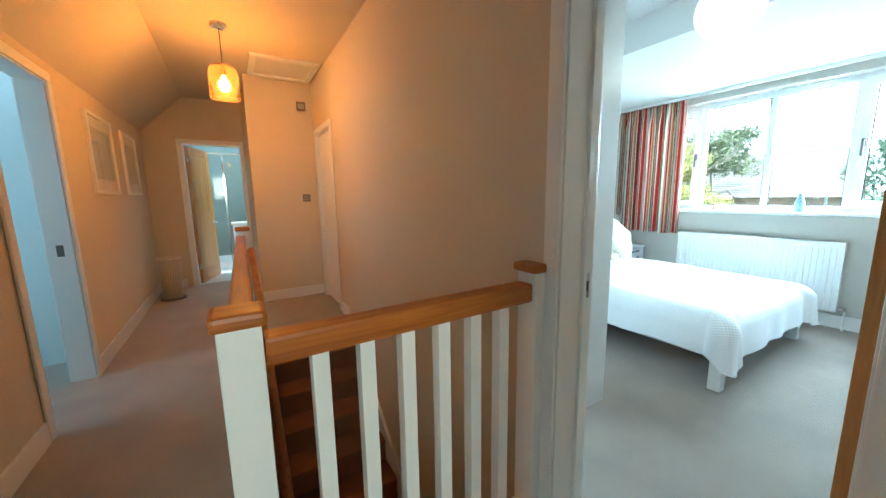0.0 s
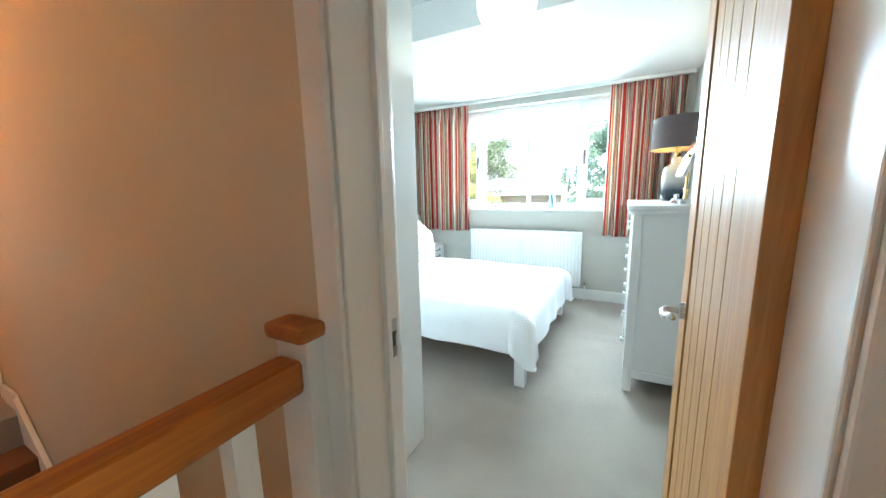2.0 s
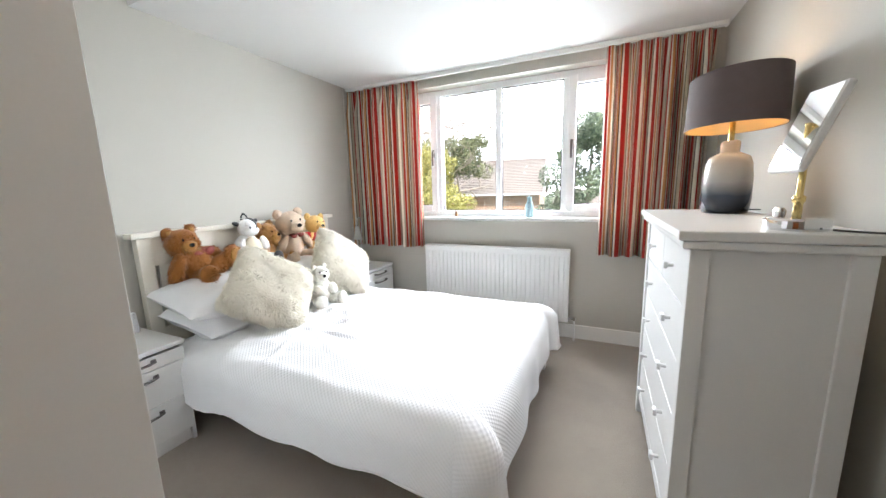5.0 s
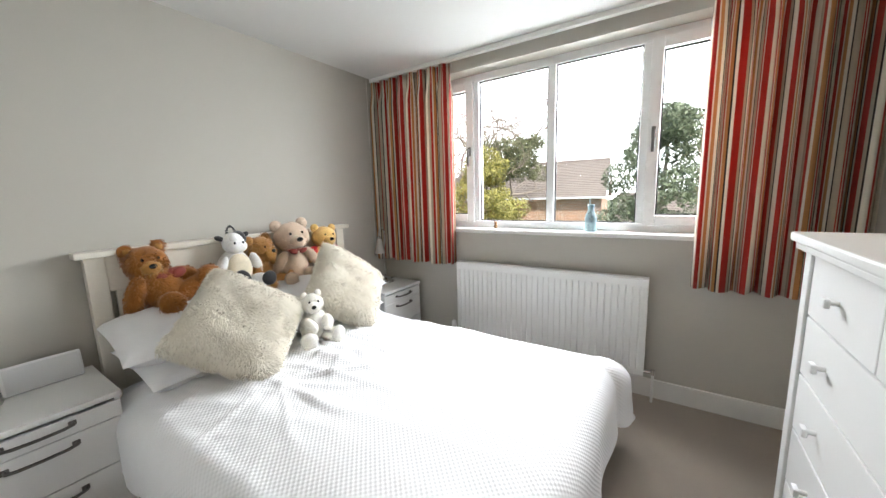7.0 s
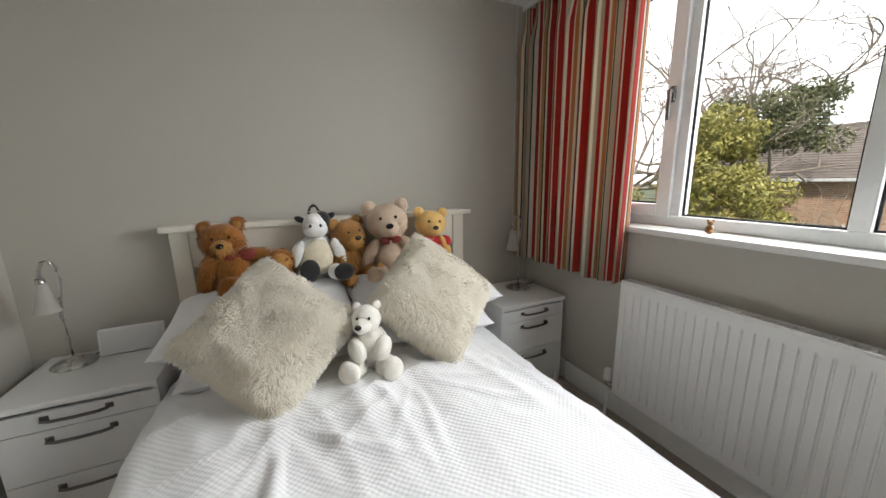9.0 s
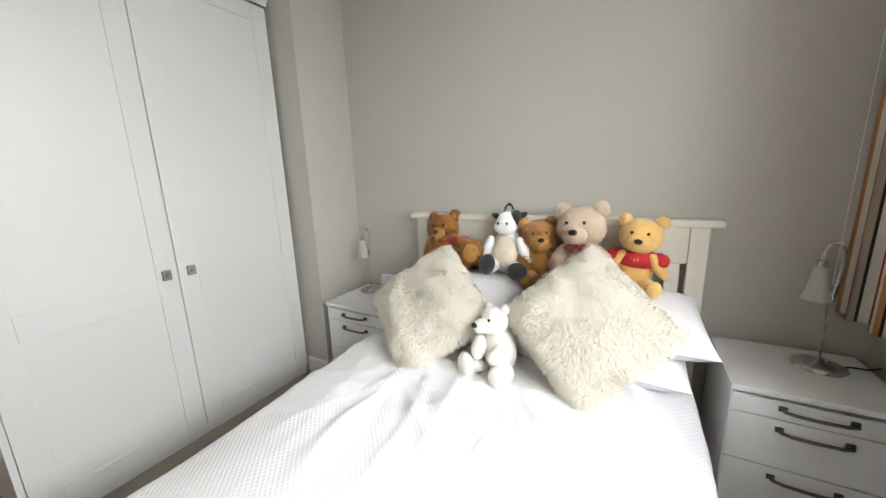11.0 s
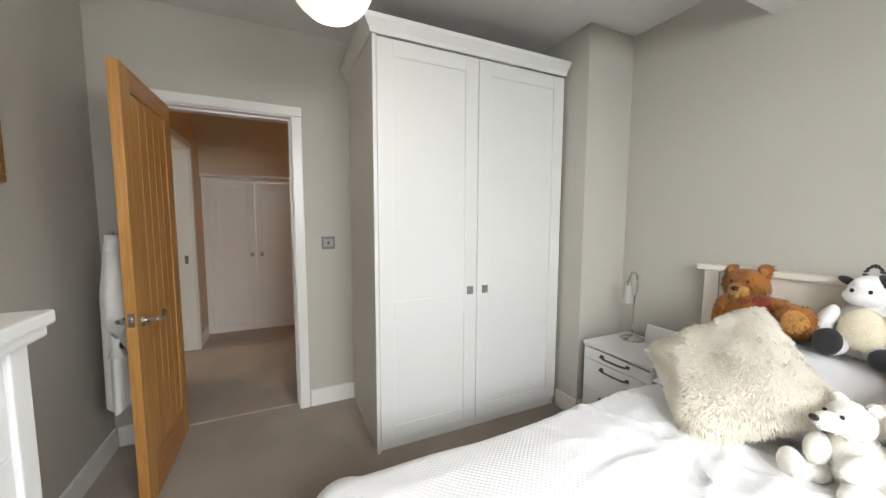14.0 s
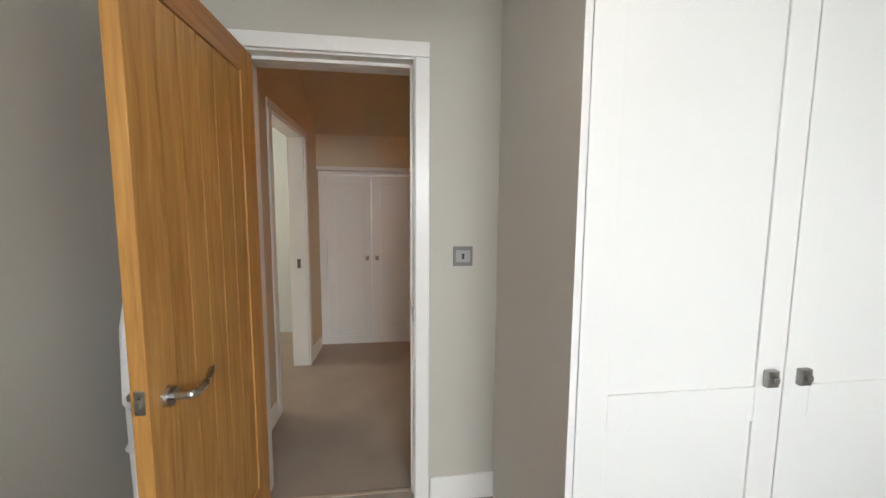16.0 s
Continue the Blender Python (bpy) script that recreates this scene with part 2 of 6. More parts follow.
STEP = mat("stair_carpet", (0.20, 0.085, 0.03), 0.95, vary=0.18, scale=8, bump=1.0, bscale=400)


def glass_material():
    m = bpy.data.materials.new("window_glass")
    m.use_nodes = True
    nt = m.node_tree
    out = nt.nodes["Material Output"]
    g = nt.nodes.new("ShaderNodeBsdfGlossy")
    g.inputs["Roughness"].default_value = 0.01
    t = nt.nodes.new("ShaderNodeBsdfTransparent")
    f = nt.nodes.new("ShaderNodeLayerWeight")
    f.inputs["Blend"].default_value = 0.5
    gl = uv_math(nt, "ADD", uv_math(nt, "MULTIPLY", uv_math(nt, "POWER", f.outputs["Facing"], 4.0), 0.4), 0.025)
    ms = nt.nodes.new("ShaderNodeMixShader")
    nt.links.new(gl, ms.inputs[0])
    nt.links.new(t.outputs[0], ms.inputs[1])
    nt.links.new(g.outputs[0], ms.inputs[2])
    nt.links.new(ms.outputs[0], out.inputs["Surface"])
    return m


GLASS = glass_material()


# ---- mesh helpers ----
def bx(bm, x0, y0, z0, x1, y1, z1, bevel=0.0):
    r = bmesh.ops.create_cube(bm, size=1.0)
    vs = r["verts"]
    bmesh.ops.scale(bm, vec=(abs(x1 - x0), abs(y1 - y0), abs(z1 - z0)), verts=vs)
    bmesh.ops.translate(bm, vec=((x0 + x1) / 2, (y0 + y1) / 2, (z0 + z1) / 2), verts=vs)
    if bevel:
        es = list({e for v in vs for e in v.link_edges})
        bmesh.ops.bevel(bm, geom=es, offset=bevel, segments=2, profile=0.6, affect="EDGES")
    return bm


def box(x0, y0, z0, x1, y1, z1, bevel=0.0):
    return bx(bmesh.new(), x0, y0, z0, x1, y1, z1, bevel)


def cyl(bm, p, q, r0, r1=None, n=20, caps=True):
    """A tapered rod from p to q."""
    p, q = Vector(p), Vector(q)
    d = q - p
    m = Matrix.Translation((p + q) / 2) @ d.to_track_quat("Z", "Y").to_matrix().to_4x4()
    bmesh.ops.create_cone(bm, cap_ends=caps, segments=n, radius1=r0, radius2=r0 if r1 is None else r1, depth=d.length, matrix=m)
    return bm


def rod(p, q, r0, r1=None, n=20):
    return cyl(bmesh.new(), p, q, r0, r1, n)


def lathe(profile, n=36, sx=1.0, sy=1.0):
    """A turned shape from (radius, height) pairs, open at neither end where the radius is zero."""
    bm = bmesh.new()
    rings = []
    for r, z in profile:
        if r < 1e-5:
            rings.append([bm.verts.new((0, 0, z))])
        else:
            rings.append([bm.verts.new((r * sx * math.cos(a), r * sy * math.sin(a), z)) for a in [2 * math.pi * i / n for i in range(n)]])
    for a, b in zip(rings, rings[1:]):
        for i in range(n):
            j = (i + 1) % n
            if len(a) == 1 and len(b) > 1:
                bm.faces.new((a[0], b[j], b[i]))
            elif len(b) == 1 and len(a) > 1:
                bm.faces.new((a[i], a[j], b[0]))
            elif len(a) > 1:
                bm.faces.new((a[i], a[j], b[j], b[i]))
    bmesh.ops.recalc_face_normals(bm, faces=bm.faces)
    return bm


def tube(points, r, n=8):
    """A bent rod through points."""
    bm = bmesh.new()
    pts = [Vector(p) for p in points]
    rings = []
    for i, p in enumerate(pts):
        d = (pts[min(i + 1, len(pts) - 1)] - pts[max(i - 1, 0)]).normalized()
        q = d.to_track_quat("Z", "Y")
        rr = r[i] if isinstance(r, (list, tuple)) else r
        rings.append([bm.verts.new(p + q @ Vector((rr * math.cos(a), rr * math.sin(a), 0))) for a in [2 * math.pi * k / n for k in range(n)]])
    for a, b in zip(rings, rings[1:]):
        for i in range(n):
            bm.faces.new((a[i], a[(i + 1) % n], b[(i + 1) % n], b[i]))
    bm.faces.new(rings[0][::-1])
    bm.faces.new(rings[-1])
    return bm


def mesh_of(name, bm, material, smooth=False):
    me = bpy.data.meshes.new(name)
    bm.to_mesh(me)
    bm.free()
    for m in material if isinstance(material, (list, tuple)) else [material]:
        me.materials.append(m)
    if smooth:
        for p in me.polygons:
            p.use_smooth = True
    return me


def part(name, bm, material, parent, label="", smooth=False):
    ob = new(name, mesh_of(name, bm, material, smooth))
    ob.parent = parent
    if label:
        ob["label"] = label
    return ob


def solid(name, bm, material, label, category, group="", kind="", smooth=False, at=None):
    ob = new(name, mesh_of(name, bm, material, smooth))
    if at is not None:
        ob.matrix_basis = at
    return tagged(ob, label, category, group, kind)


def thing(name, label, category, at=None, group="", kind=""):
    ob = new(name)
    ob.empty_display_size = 0.1
    if at is not None:
        ob.matrix_basis = at
    return tagged(ob, label, category, group, kind)


def structure(name, bm, material, label, category, smooth=False):
    return solid(name, bm, material, label, category, kind="structure", smooth=smooth)


# ---- large structure: bedroom ----
X0, X1, Y0, Y1 = 1.243, 4.70, -0.305, 2.765
XH = 1.075           # landing face of the bedroom's door wall
DY0, DY1, DZ = 0.0, 0.684, 1.985
LOW, HIGH, STEPX = 2.30, 2.53, 2.86

bm = bmesh.new()
bx(bm, X0 - 0.07, Y0 - 0.1, -0.2, X1 + 0.3, Y1 + 0.1, 0.0)
structure("floor_bedroom", bm, CARPET, "taupe cut-pile carpet over the bedroom floor", "floor")

bm = bmesh.new()
bx(bm, X0 - 0.14, DY1 + 0.03, -0.1, X0, Y1 + 0.12, HIGH + 0.1)
bx(bm, X0 - 0.14, Y0 - 0.12, -0.1, X0, DY0 - 0.03, HIGH + 0.1)
bx(bm, X0 - 0.14, DY0 - 0.03, DZ + 0.03, X0, DY1 + 0.03, HIGH + 0.1)
structure("wall_door", bm, PAINT, "pale grey painted wall with the bedroom doorway", "wall")
structure("wall_headboard", box(X0, Y1, -0.1, X1 + 0.28, Y1 + 0.12, HIGH + 0.1), PAINT, "pale grey painted wall behind the bed", "wall")
structure("wall_chest", box(X0, Y0 - 0.12, -0.1, X1 + 0.28, Y0, HIGH + 0.1), PAINT, "pale grey painted wall behind the chest of drawers", "wall")
WY0, WY1, WZ0, WZ1 = 0.08, 2.46, 1.03, 2.212
bm = bmesh.new()
bx(bm, X1, Y0, -0.1, X1 + 0.28, Y1, WZ0 - 0.03)
bx(bm, X1, Y0, WZ0 - 0.03, X1 + 0.28, WY0, WZ1)
bx(bm, X1, WY1, WZ0 - 0.03, X1 + 0.28, Y1, WZ1)
bx(bm, X1, Y0, WZ1, X1 + 0.28, Y1, HIGH + 0.1)
structure("wall_window", bm, PAINT, "pale grey painted outside wall with a wide window", "wall")
structure("wall_pier", box(X0, 2.37, -0.1, 2.13, Y1, HIGH), PAINT, "painted wall return beside the fitted wardrobe", "wall")
bm = bmesh.new()
bx(bm, STEPX, Y0, LOW, X1, Y1, HIGH + 0.1)
bx(bm, X0, Y0, HIGH, STEPX, Y1, HIGH + 0.1)
structure("ceiling_bedroom", bm, CEIL, "white painted ceiling with a lower part by the window", "ceiling")


def skirting(name, runs, material=TRIM, h=0.12, d=0.016):
    """Runs of (x0, y0, x1, y1): boards with a rounded top edge."""
    bm = bmesh.new()
    for x0, y0, x1, y1 in runs:
        bx(bm, x0, y0, 0.0, x1, y1, h, 0.005)
    return structure(name, bm, material, "white painted skirting board along the wall foot", "skirting board")


S = 0.016
skirting("baseboard_bedroom", [(X1 - S, Y0 + S, X1, 2.35 - S), (X1 - S, 2.35, X1, Y1 - S), (X0 + S, Y0, X1, Y0 + S), (2.14, Y1 - S, X1, Y1), (2.13, 2.38, 2.13 + S, Y1 - S),
                               (1.95, 2.37 - S, 2.13, 2.37), (X0, DY1 + 0.075, X0 + S, 1.08), (X0, Y0 + S, X0 + S, DY0 - 0.075)])


def door_frame(name, axis, a0, a1, p0, p1, top, label):
    """Lining and architraves of a doorway through a wall: a0..a1 along the wall, p0..p1 through it."""
    root = thing(name, label, "door frame", kind="structure")

    def b(bm, a, p, z0, c, q, z1, bev=0.004):
        return bx(bm, a, p, z0, c, q, z1, bev) if axis == "x" else bx(bm, p, a, z0, q, c, z1, bev)

    t, w, pr = 0.028, 0.068, 0.017
    for u, v in ((a0 - t, a0), (a1, a1 + t)):
        part("lining", b(bmesh.new(), u, p0 - 0.002, 0, v, p1 + 0.002, top + t), TRIM, root)
    part("lining_head", b(bmesh.new(), a0, p0 - 0.002, top, a1, p1 + 0.002, top + t), TRIM, root)
    for face, out in ((p0, -1), (p1, 1)):
        f0, f1 = (face - pr, face - 0.003) if out < 0 else (face + 0.003, face + pr)
        for u, v in ((a0 - w, a0 - 0.006), (a1 + 0.006, a1 + w)):
            part("architrave", b(bmesh.new(), u, f0, 0, v, f1, top + 0.006, 0.005), TRIM, root)
        part("architrave_head", b(bmesh.new(), a0 - w, f0, top + 0.008, a1 + w, f1, top + w, 0.005), TRIM, root)
    return root


fr = door_frame("door_frame_bedroom", "y", DY0, DY1, XH, X0, DZ, "white painted door lining and architraves of the bedroom")
bm = bmesh.new()
bx(bm, X0 - 0.062, DY1 - 0.013, 0, X0 - 0.047, DY1 + 0.001, DZ, 0.002)
bx(bm, X0 - 0.062, DY0, DZ - 0.013, X0 - 0.047, DY1, DZ + 0.001, 0.002)
part("door_stop", bm, TRIM, fr)
bm = box(X0 - 0.044, DY1 - 0.003, 0.86, X0 - 0.016, DY1 + 0.001, 0.955, 0.001)
sp_ = part("strike_plate", bm, CHROME, fr, "steel latch plate")
part("latch_hole", box(X0 - 0.036, DY1 - 0.0045, 0.888, X0 - 0.024, DY1 - 0.001, 0.925), BLACK, sp_)

structure("trim_threshold", box(X0 - 0.078, DY0 + 0.001, 0.0, X0 - 0.062, DY1 - 0.001, 0.006, 0.002), mat("pale_brass_strip", (0.62, 0.55, 0.45), 0.4, 0.6), "narrow metal carpet strip across the bedroom threshold", "carpet strip")

# ---- bedroom window ----
win = thing("window_1", "wide white plastic window of four lights with open curtains", "window", kind="structure")
FX0, FX1 = 4.835, 4.90
MUL = [0.694, 1.266, 1.858]
for z0, z1 in ((WZ0, WZ0 + 0.055), (WZ1 - 0.055, WZ1)):
    part("frame_rail", box(FX0, WY0, z0, FX1, WY1, z1, 0.006), UPVC, win)
for y0, y1 in [(WY0, WY0 + 0.055), (WY1 - 0.055, WY1)] + [(m_ - 0.027, m_ + 0.027) for m_ in MUL]:
    part("mullion", box(FX0 - 0.002, y0, WZ0 + 0.055, FX1, y1, WZ1 - 0.055, 0.006), UPVC, win)
edges = [WY0 + 0.055] + [v for m_ in MUL for v in (m_ - 0.027, m_ + 0.027)] + [WY1 - 0.055]
for i in range(4):
    a, b_ = edges[2 * i], edges[2 * i + 1]
    za, zb = WZ0 + 0.055, WZ1 - 0.055
    inset = 0.0
    holder = win
    if i in (0, 3):
        bm = bmesh.new()
        s_ = 0.052
        bx(bm, FX0 - 0.022, a - 0.012, za - 0.012, FX1 - 0.01, a + s_, zb + 0.012, 0.006)
        bx(bm, FX0 - 0.022, b_ - s_, za - 0.012, FX1 - 0.01, b_ + 0.012, zb + 0.012, 0.006)
        bx(bm, FX0 - 0.021, a + s_, za - 0.012, FX1 - 0.01, b_ - s_, za + s_, 0.006)
        bx(bm, FX0 - 0.021, a + s_, zb - s_, FX1 - 0.01, b_ - s_, zb + 0.012, 0.006)
        sash = part("sash", bm, UPVC, win)
        hy = (b_ - 0.022) if i == 0 else (a + 0.022)
        bm = bmesh.new()
        bx(bm, FX0 - 0.034, hy - 0.012, 1.60, FX0 - 0.02, hy + 0.012, 1.67, 0.004)
        bx(bm, FX0 - 0.056, hy - 0.009, 1.635, FX0 - 0.032, hy + 0.009, 1.655, 0.004)
        bx(bm, FX0 - 0.056, hy - 0.009, 1.52, FX0 - 0.042, hy + 0.009, 1.65, 0.005)
        part("window_handle", bm, DARKMET, sash, "grey metal window handle")
        inset = s_
    bm = bmesh.new()
    g = 0.008
    a2, b2, z2, z3 = a + inset, b_ - inset, za + inset, zb - inset
    bx(bm, FX0 + 0.02, a2, z2, FX0 + 0.028, a2 + g, z3)
    bx(bm, FX0 + 0.02, b2 - g, z2, FX0 + 0.028, b2, z3)
    bx(bm, FX0 + 0.02, a2 + g, z2, FX0 + 0.028, b2 - g, z2 + g)
    bx(bm, FX0 + 0.02, a2 + g, z3 - g, FX0 + 0.028, b2 - g, z3)
    part("gasket", bm, RUBBER, win)
    pane = part("pane", box(FX0 + 0.029, a2 - 0.004, z2 - 0.004, FX0 + 0.036, b2 + 0.004, z3 + 0.004), GLASS, win)
    pane.visible_shadow = False
part("window_sill", box(X1 - 0.018, WY0 - 0.05, WZ0 - 0.027, FX0 + 0.02, WY1 + 0.05, WZ0 + 0.001, 0.006), TRIM, win)

# ---- bedroom: oak door ----
def lever_handle(parent, x, y, z, side=1.0, reach=-1.0):
    """Round rose with a swept lever; reach is the lever's direction along x."""
    bm = bmesh.new()
    cyl(bm, (x, y, z), (x, y + side * 0.012, z), 0.027, 0.025, 28)
    cyl(bm, (x, y + side * 0.012, z), (x, y + side * 0.05, z), 0.010, 0.010, 16)
    h = part("handle", bm, CHROME, parent, "brushed steel lever handle on a round rose", smooth=False)
    pts = [(x, y + side * 0.048, z), (x + reach * 0.02, y + side * 0.056, z - 0.004), (x + reach * 0.06, y + side * 0.056, z - 0.004),
           (x + reach * 0.10, y + side * 0.050, z + 0.010), (x + reach * 0.125, y + side * 0.044, z + 0.018), (x + reach * 0.14, y + side * 0.04, z + 0.016)]
    part("lever", tube(pts, [0.010, 0.0105, 0.010, 0.010, 0.009, 0.006], 12), CHROME, h, smooth=True)
    return h


def oak_door(name, width, at, label):
    root = thing(name, label, "door", at, kind="structure")
    T, H = 0.040, 1.972
    st, top, bot = 0.105, 0.10, 0.20
    for x0, x1 in ((0, st), (width - st, width)):
        part("stile", box(x0, -T, 0.008, x1, 0, H, 0.002), OAK, root)
    part("rail", box(st, -T, H - top, width - st, 0, H, 0.002), OAKX, root)
    part("rail", box(st, -T, 0.008, width - st, 0, bot, 0.002), OAKX, root)
    part("panel_backing", box(st, -T + 0.01, bot, width - st, -0.011, H - top), DARKJOINT, root)
    n, w = 5, (width - 2 * st) / 5
    for i in range(n):
        for ya, yb in ((-0.0115, -0.005), (-T + 0.005, -T + 0.0105)):
            part("plank", box(st + i * w + 0.003, ya, bot + 0.003, st + (i + 1) * w - 0.003, yb, H - top - 0.003, 0.0007), OAK, root)
    lever_handle(root, width - 0.065, 0.0, 0.872, 1.0, -1.0)
    lever_handle(root, width - 0.065, -T, 0.872, -1.0, -1.0)
    part("latch_face", box(width - 0.0005, -0.032, 0.86, width + 0.0015, -0.008, 0.92), CHROME, root)
    part("latch", box(width, -0.026, 0.88, width + 0.012, -0.014, 0.90, 0.002), CHROME, root)
    for z in (0.22, 1.76):
        part("hinge", bx(rod((-0.004, -T - 0.003, z), (-0.004, -T - 0.003, z + 0.076), 0.0045, 0.0045, 12), -0.002, -T + 0.003, z, 0.0, -0.016, z + 0.076), CHROME, root, "steel butt hinge")
    return root


oak_door("door_1", 0.67, pose(1.226, 0.04, 0, 0, 0, -0.5), "open oak veneer door with grooved planks")

# ---- fitted wardrobe ----
def shaker_door(parent, y0, y1, z0, z1, x, handle_y, hz, split=(0.77, 0.87), T=0.022, material=WARD):
    """A cabinet door facing +x with two recessed panels."""
    fwd = 0.085
    d = part("door", bx(bmesh.new(), x, y0, z0, x + T - 0.007, y1, z1), material, parent)
    for a, b in ((y0, y0 + fwd), (y1 - fwd, y1)):
        part("stile", box(x + T - 0.007, a, z0, x + T, b, z1, 0.0025), material, d)
    for a, b in ((z0, z0 + fwd), (z1 - fwd, z1), split):
        part("rail", box(x + T - 0.007, y0 + fwd, a, x + T - 0.0004, y1 - fwd, b, 0.0025), material, d)
    bm = box(x + T, handle_y - 0.018, hz - 0.024, x + T + 0.016, handle_y + 0.018, hz + 0.024, 0.004)
    bx(bm, x + T, handle_y - 0.008, hz - 0.008, x + T + 0.026, handle_y + 0.008, hz + 0.008, 0.003)
    part("knob", bm, PEWTER, d, "square pewter knob")
    return d


WX, WYA, WYB, WM = 1.925, 1.060, 2.350, 1.692
wd = thing("wardrobe", "tall white two-door fitted wardrobe with a cornice", "wardrobe")
part("side_panel", box(X0 + 0.004, WYA, 0.0, WX + 0.022, WYA + 0.02, 2.27, 0.0015), WARD, wd)
part("side_panel", box(X0 + 0.004, WYB - 0.02, 0.0, WX, WYB, 2.27), WARD, wd)
part("back_panel", box(X0 + 0.004, WYA + 0.02, 0.0, X0 + 0.02, WYB - 0.02, 2.27), WARD, wd)
part("top_panel", box(X0 + 0.02, WYA + 0.02, 2.25, WX, WYB - 0.02, 2.27), WARD, wd)
part("bottom_panel", box(X0 + 0.02, WYA + 0.02, 0.06, WX - 0.03, WYB - 0.02, 0.08), WARD, wd)
part("plinth", box(WX - 0.02, WYA + 0.02, 0.0, WX - 0.002, WYB - 0.02, 0.058), WARD, wd)
shaker_door(wd, WYA + 0.022, WM - 0.002, 0.062, 2.262, WX + 0.001, WM - 0.05, 0.897)
shaker_door(wd, WM + 0.002, WYB - 0.004, 0.062, 2.262, WX + 0.001, WM + 0.055, 0.897)
prof = [(0.0, 0.0), (0.012, 0.0), (0.02, 0.02), (0.05, 0.055), (0.055, 0.075), (0.0, 0.075)]
bm = bmesh.new()
loops = []
for o, z in prof:
    xf = WX + 0.022 + o
    loops.append([bm.verts.new(v) for v in ((X0 + 0.004, WYA - o, 2.27 + z), (xf, WYA - o, 2.27 + z), (xf, WYB, 2.27 + z), (X0 + 0.004, WYB, 2.27 + z))])
for a, b in zip(loops, loops[1:] + loops[:1]):
    for i in range(3):
        bm.faces.new((a[i], a[i + 1], b[i + 1], b[i]))
bm.faces.new([l[0] for l in loops])
bm.faces.new([l[3] for l in loops][::-1])
bmesh.ops.recalc_face_normals(bm, faces=bm.faces)
part("cornice", bm, WARD, wd)

# ---- chest of drawers ----
CX0, CX1, CY0, CY1, CZ = 2.856, 3.822, -0.215, 0.168, 1.15
ch = thing("chest_of_drawers", "tall white painted chest with six drawers", "chest of drawers")
part("top", box(CX0 - 0.022, CY0, CZ - 0.028, CX1 + 0.03, CY1 + 0.034, CZ, 0.006), FURN, ch)
part("top_moulding", box(CX0 - 0.018, CY0, CZ - 0.052, CX1 + 0.018, CY1 + 0.022, CZ - 0.029, 0.006), FURN, ch)
for x0 in (CX0, CX1 - 0.05):
    for y0 in (CY0, CY1 - 0.05):
        part("leg", box(x0, y0, 0.0, x0 + 0.05, y0 + 0.05, CZ - 0.053, 0.004), FURN, ch)
for x0 in (CX0 + 0.010, CX1 - 0.028):
    part("side_panel", box(x0, CY0 + 0.05, 0.13, x0 + 0.018, CY1 - 0.05, CZ - 0.053), FURN, ch)
    part("side_rail", box(x0 - 0.006, CY0 + 0.05, 0.09, x0 + 0.022, CY1 - 0.05, 0.14, 0.003), FURN, ch)
part("back_panel", box(CX0 + 0.05, CY0 + 0.002, 0.1, CX1 - 0.05, CY0 + 0.012, CZ - 0.053), FURN, ch)
part("front_rail", box(CX0 + 0.05, CY1 - 0.03, 0.09, CX1 - 0.05, CY1 - 0.008, 0.14, 0.003), FURN, ch)
part("carcass_core", box(CX0 + 0.03, CY0 + 0.02, 0.14, CX1 - 0.03, CY1 - 0.035, CZ - 0.055), mat("drawer_gap", (0.25, 0.25, 0.25), 0.7), ch)


def drawer(x0, x1, z0, z1):
    d = part("drawer", box(x0, CY1 - 0.034, z0, x1, CY1 - 0.008, z1, 0.003), FURN, ch)
    for x in ([x0 + 0.19, x1 - 0.19] if x1 - x0 > 0.5 else [(x0 + x1) / 2]):
        zc = (z0 + z1) / 2
        bm = bmesh.new()
        cyl(bm, (x, CY1 - 0.009, zc), (x, CY1 + 0.012, zc), 0.007, 0.007, 12)
        bx(bm, x - 0.016, CY1 + 0.010, zc - 0.013, x + 0.016, CY1 + 0.024, zc + 0.013, 0.005)
        part("knob", bm, FURN, d)


zs = np.linspace(0.145, CZ - 0.06, 6)
xa, xb, xm = CX0 + 0.053, CX1 - 0.053, (CX0 + CX1) / 2
for k in range(4):
    drawer(xa, xb, zs[k] + 0.003, zs[k + 1] - 0.003)
drawer(xa, xm - 0.003, zs[4] + 0.003, zs[5] - 0.003)
drawer(xm + 0.003, xb, zs[4] + 0.003, zs[5] - 0.003)

# ---- table lamp with an oval drum shade ----
SHADE = mat("mauve_grey_linen", (0.115, 0.088, 0.086), 0.9, vary=0.1, scale=30, bump=0.25, bscale=500)
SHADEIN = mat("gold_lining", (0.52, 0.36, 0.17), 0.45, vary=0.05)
tl = thing("table_lamp", "lit table lamp with glazed pottery base and oval mauve shade", "lamp", pose(3.61, -0.095, CZ))
K = 1.2
prof = [(0.0, 0.0), (0.082, 0.0), (0.09, 0.012), (0.094, 0.05), (0.092, 0.12), (0.086, 0.175), (0.075, 0.2), (0.05, 0.212), (0.036, 0.216), (0.036, 0.252), (0.03, 0.256), (0.0, 0.256)]
part("base", lathe([(r, z * K) for r, z in prof], 40, 1.12, 0.95), GLAZE, tl, "pottery base glazed cream over charcoal blue", smooth=True)
bm = rod((0, 0, 0.255 * K), (0, 0, 0.33 * K), 0.011, 0.011, 16)
cyl(bm, (0, 0, 0.325 * K), (0, 0, 0.355 * K), 0.019, 0.019, 20)
part("lamp_holder", bm, BRASS, tl)
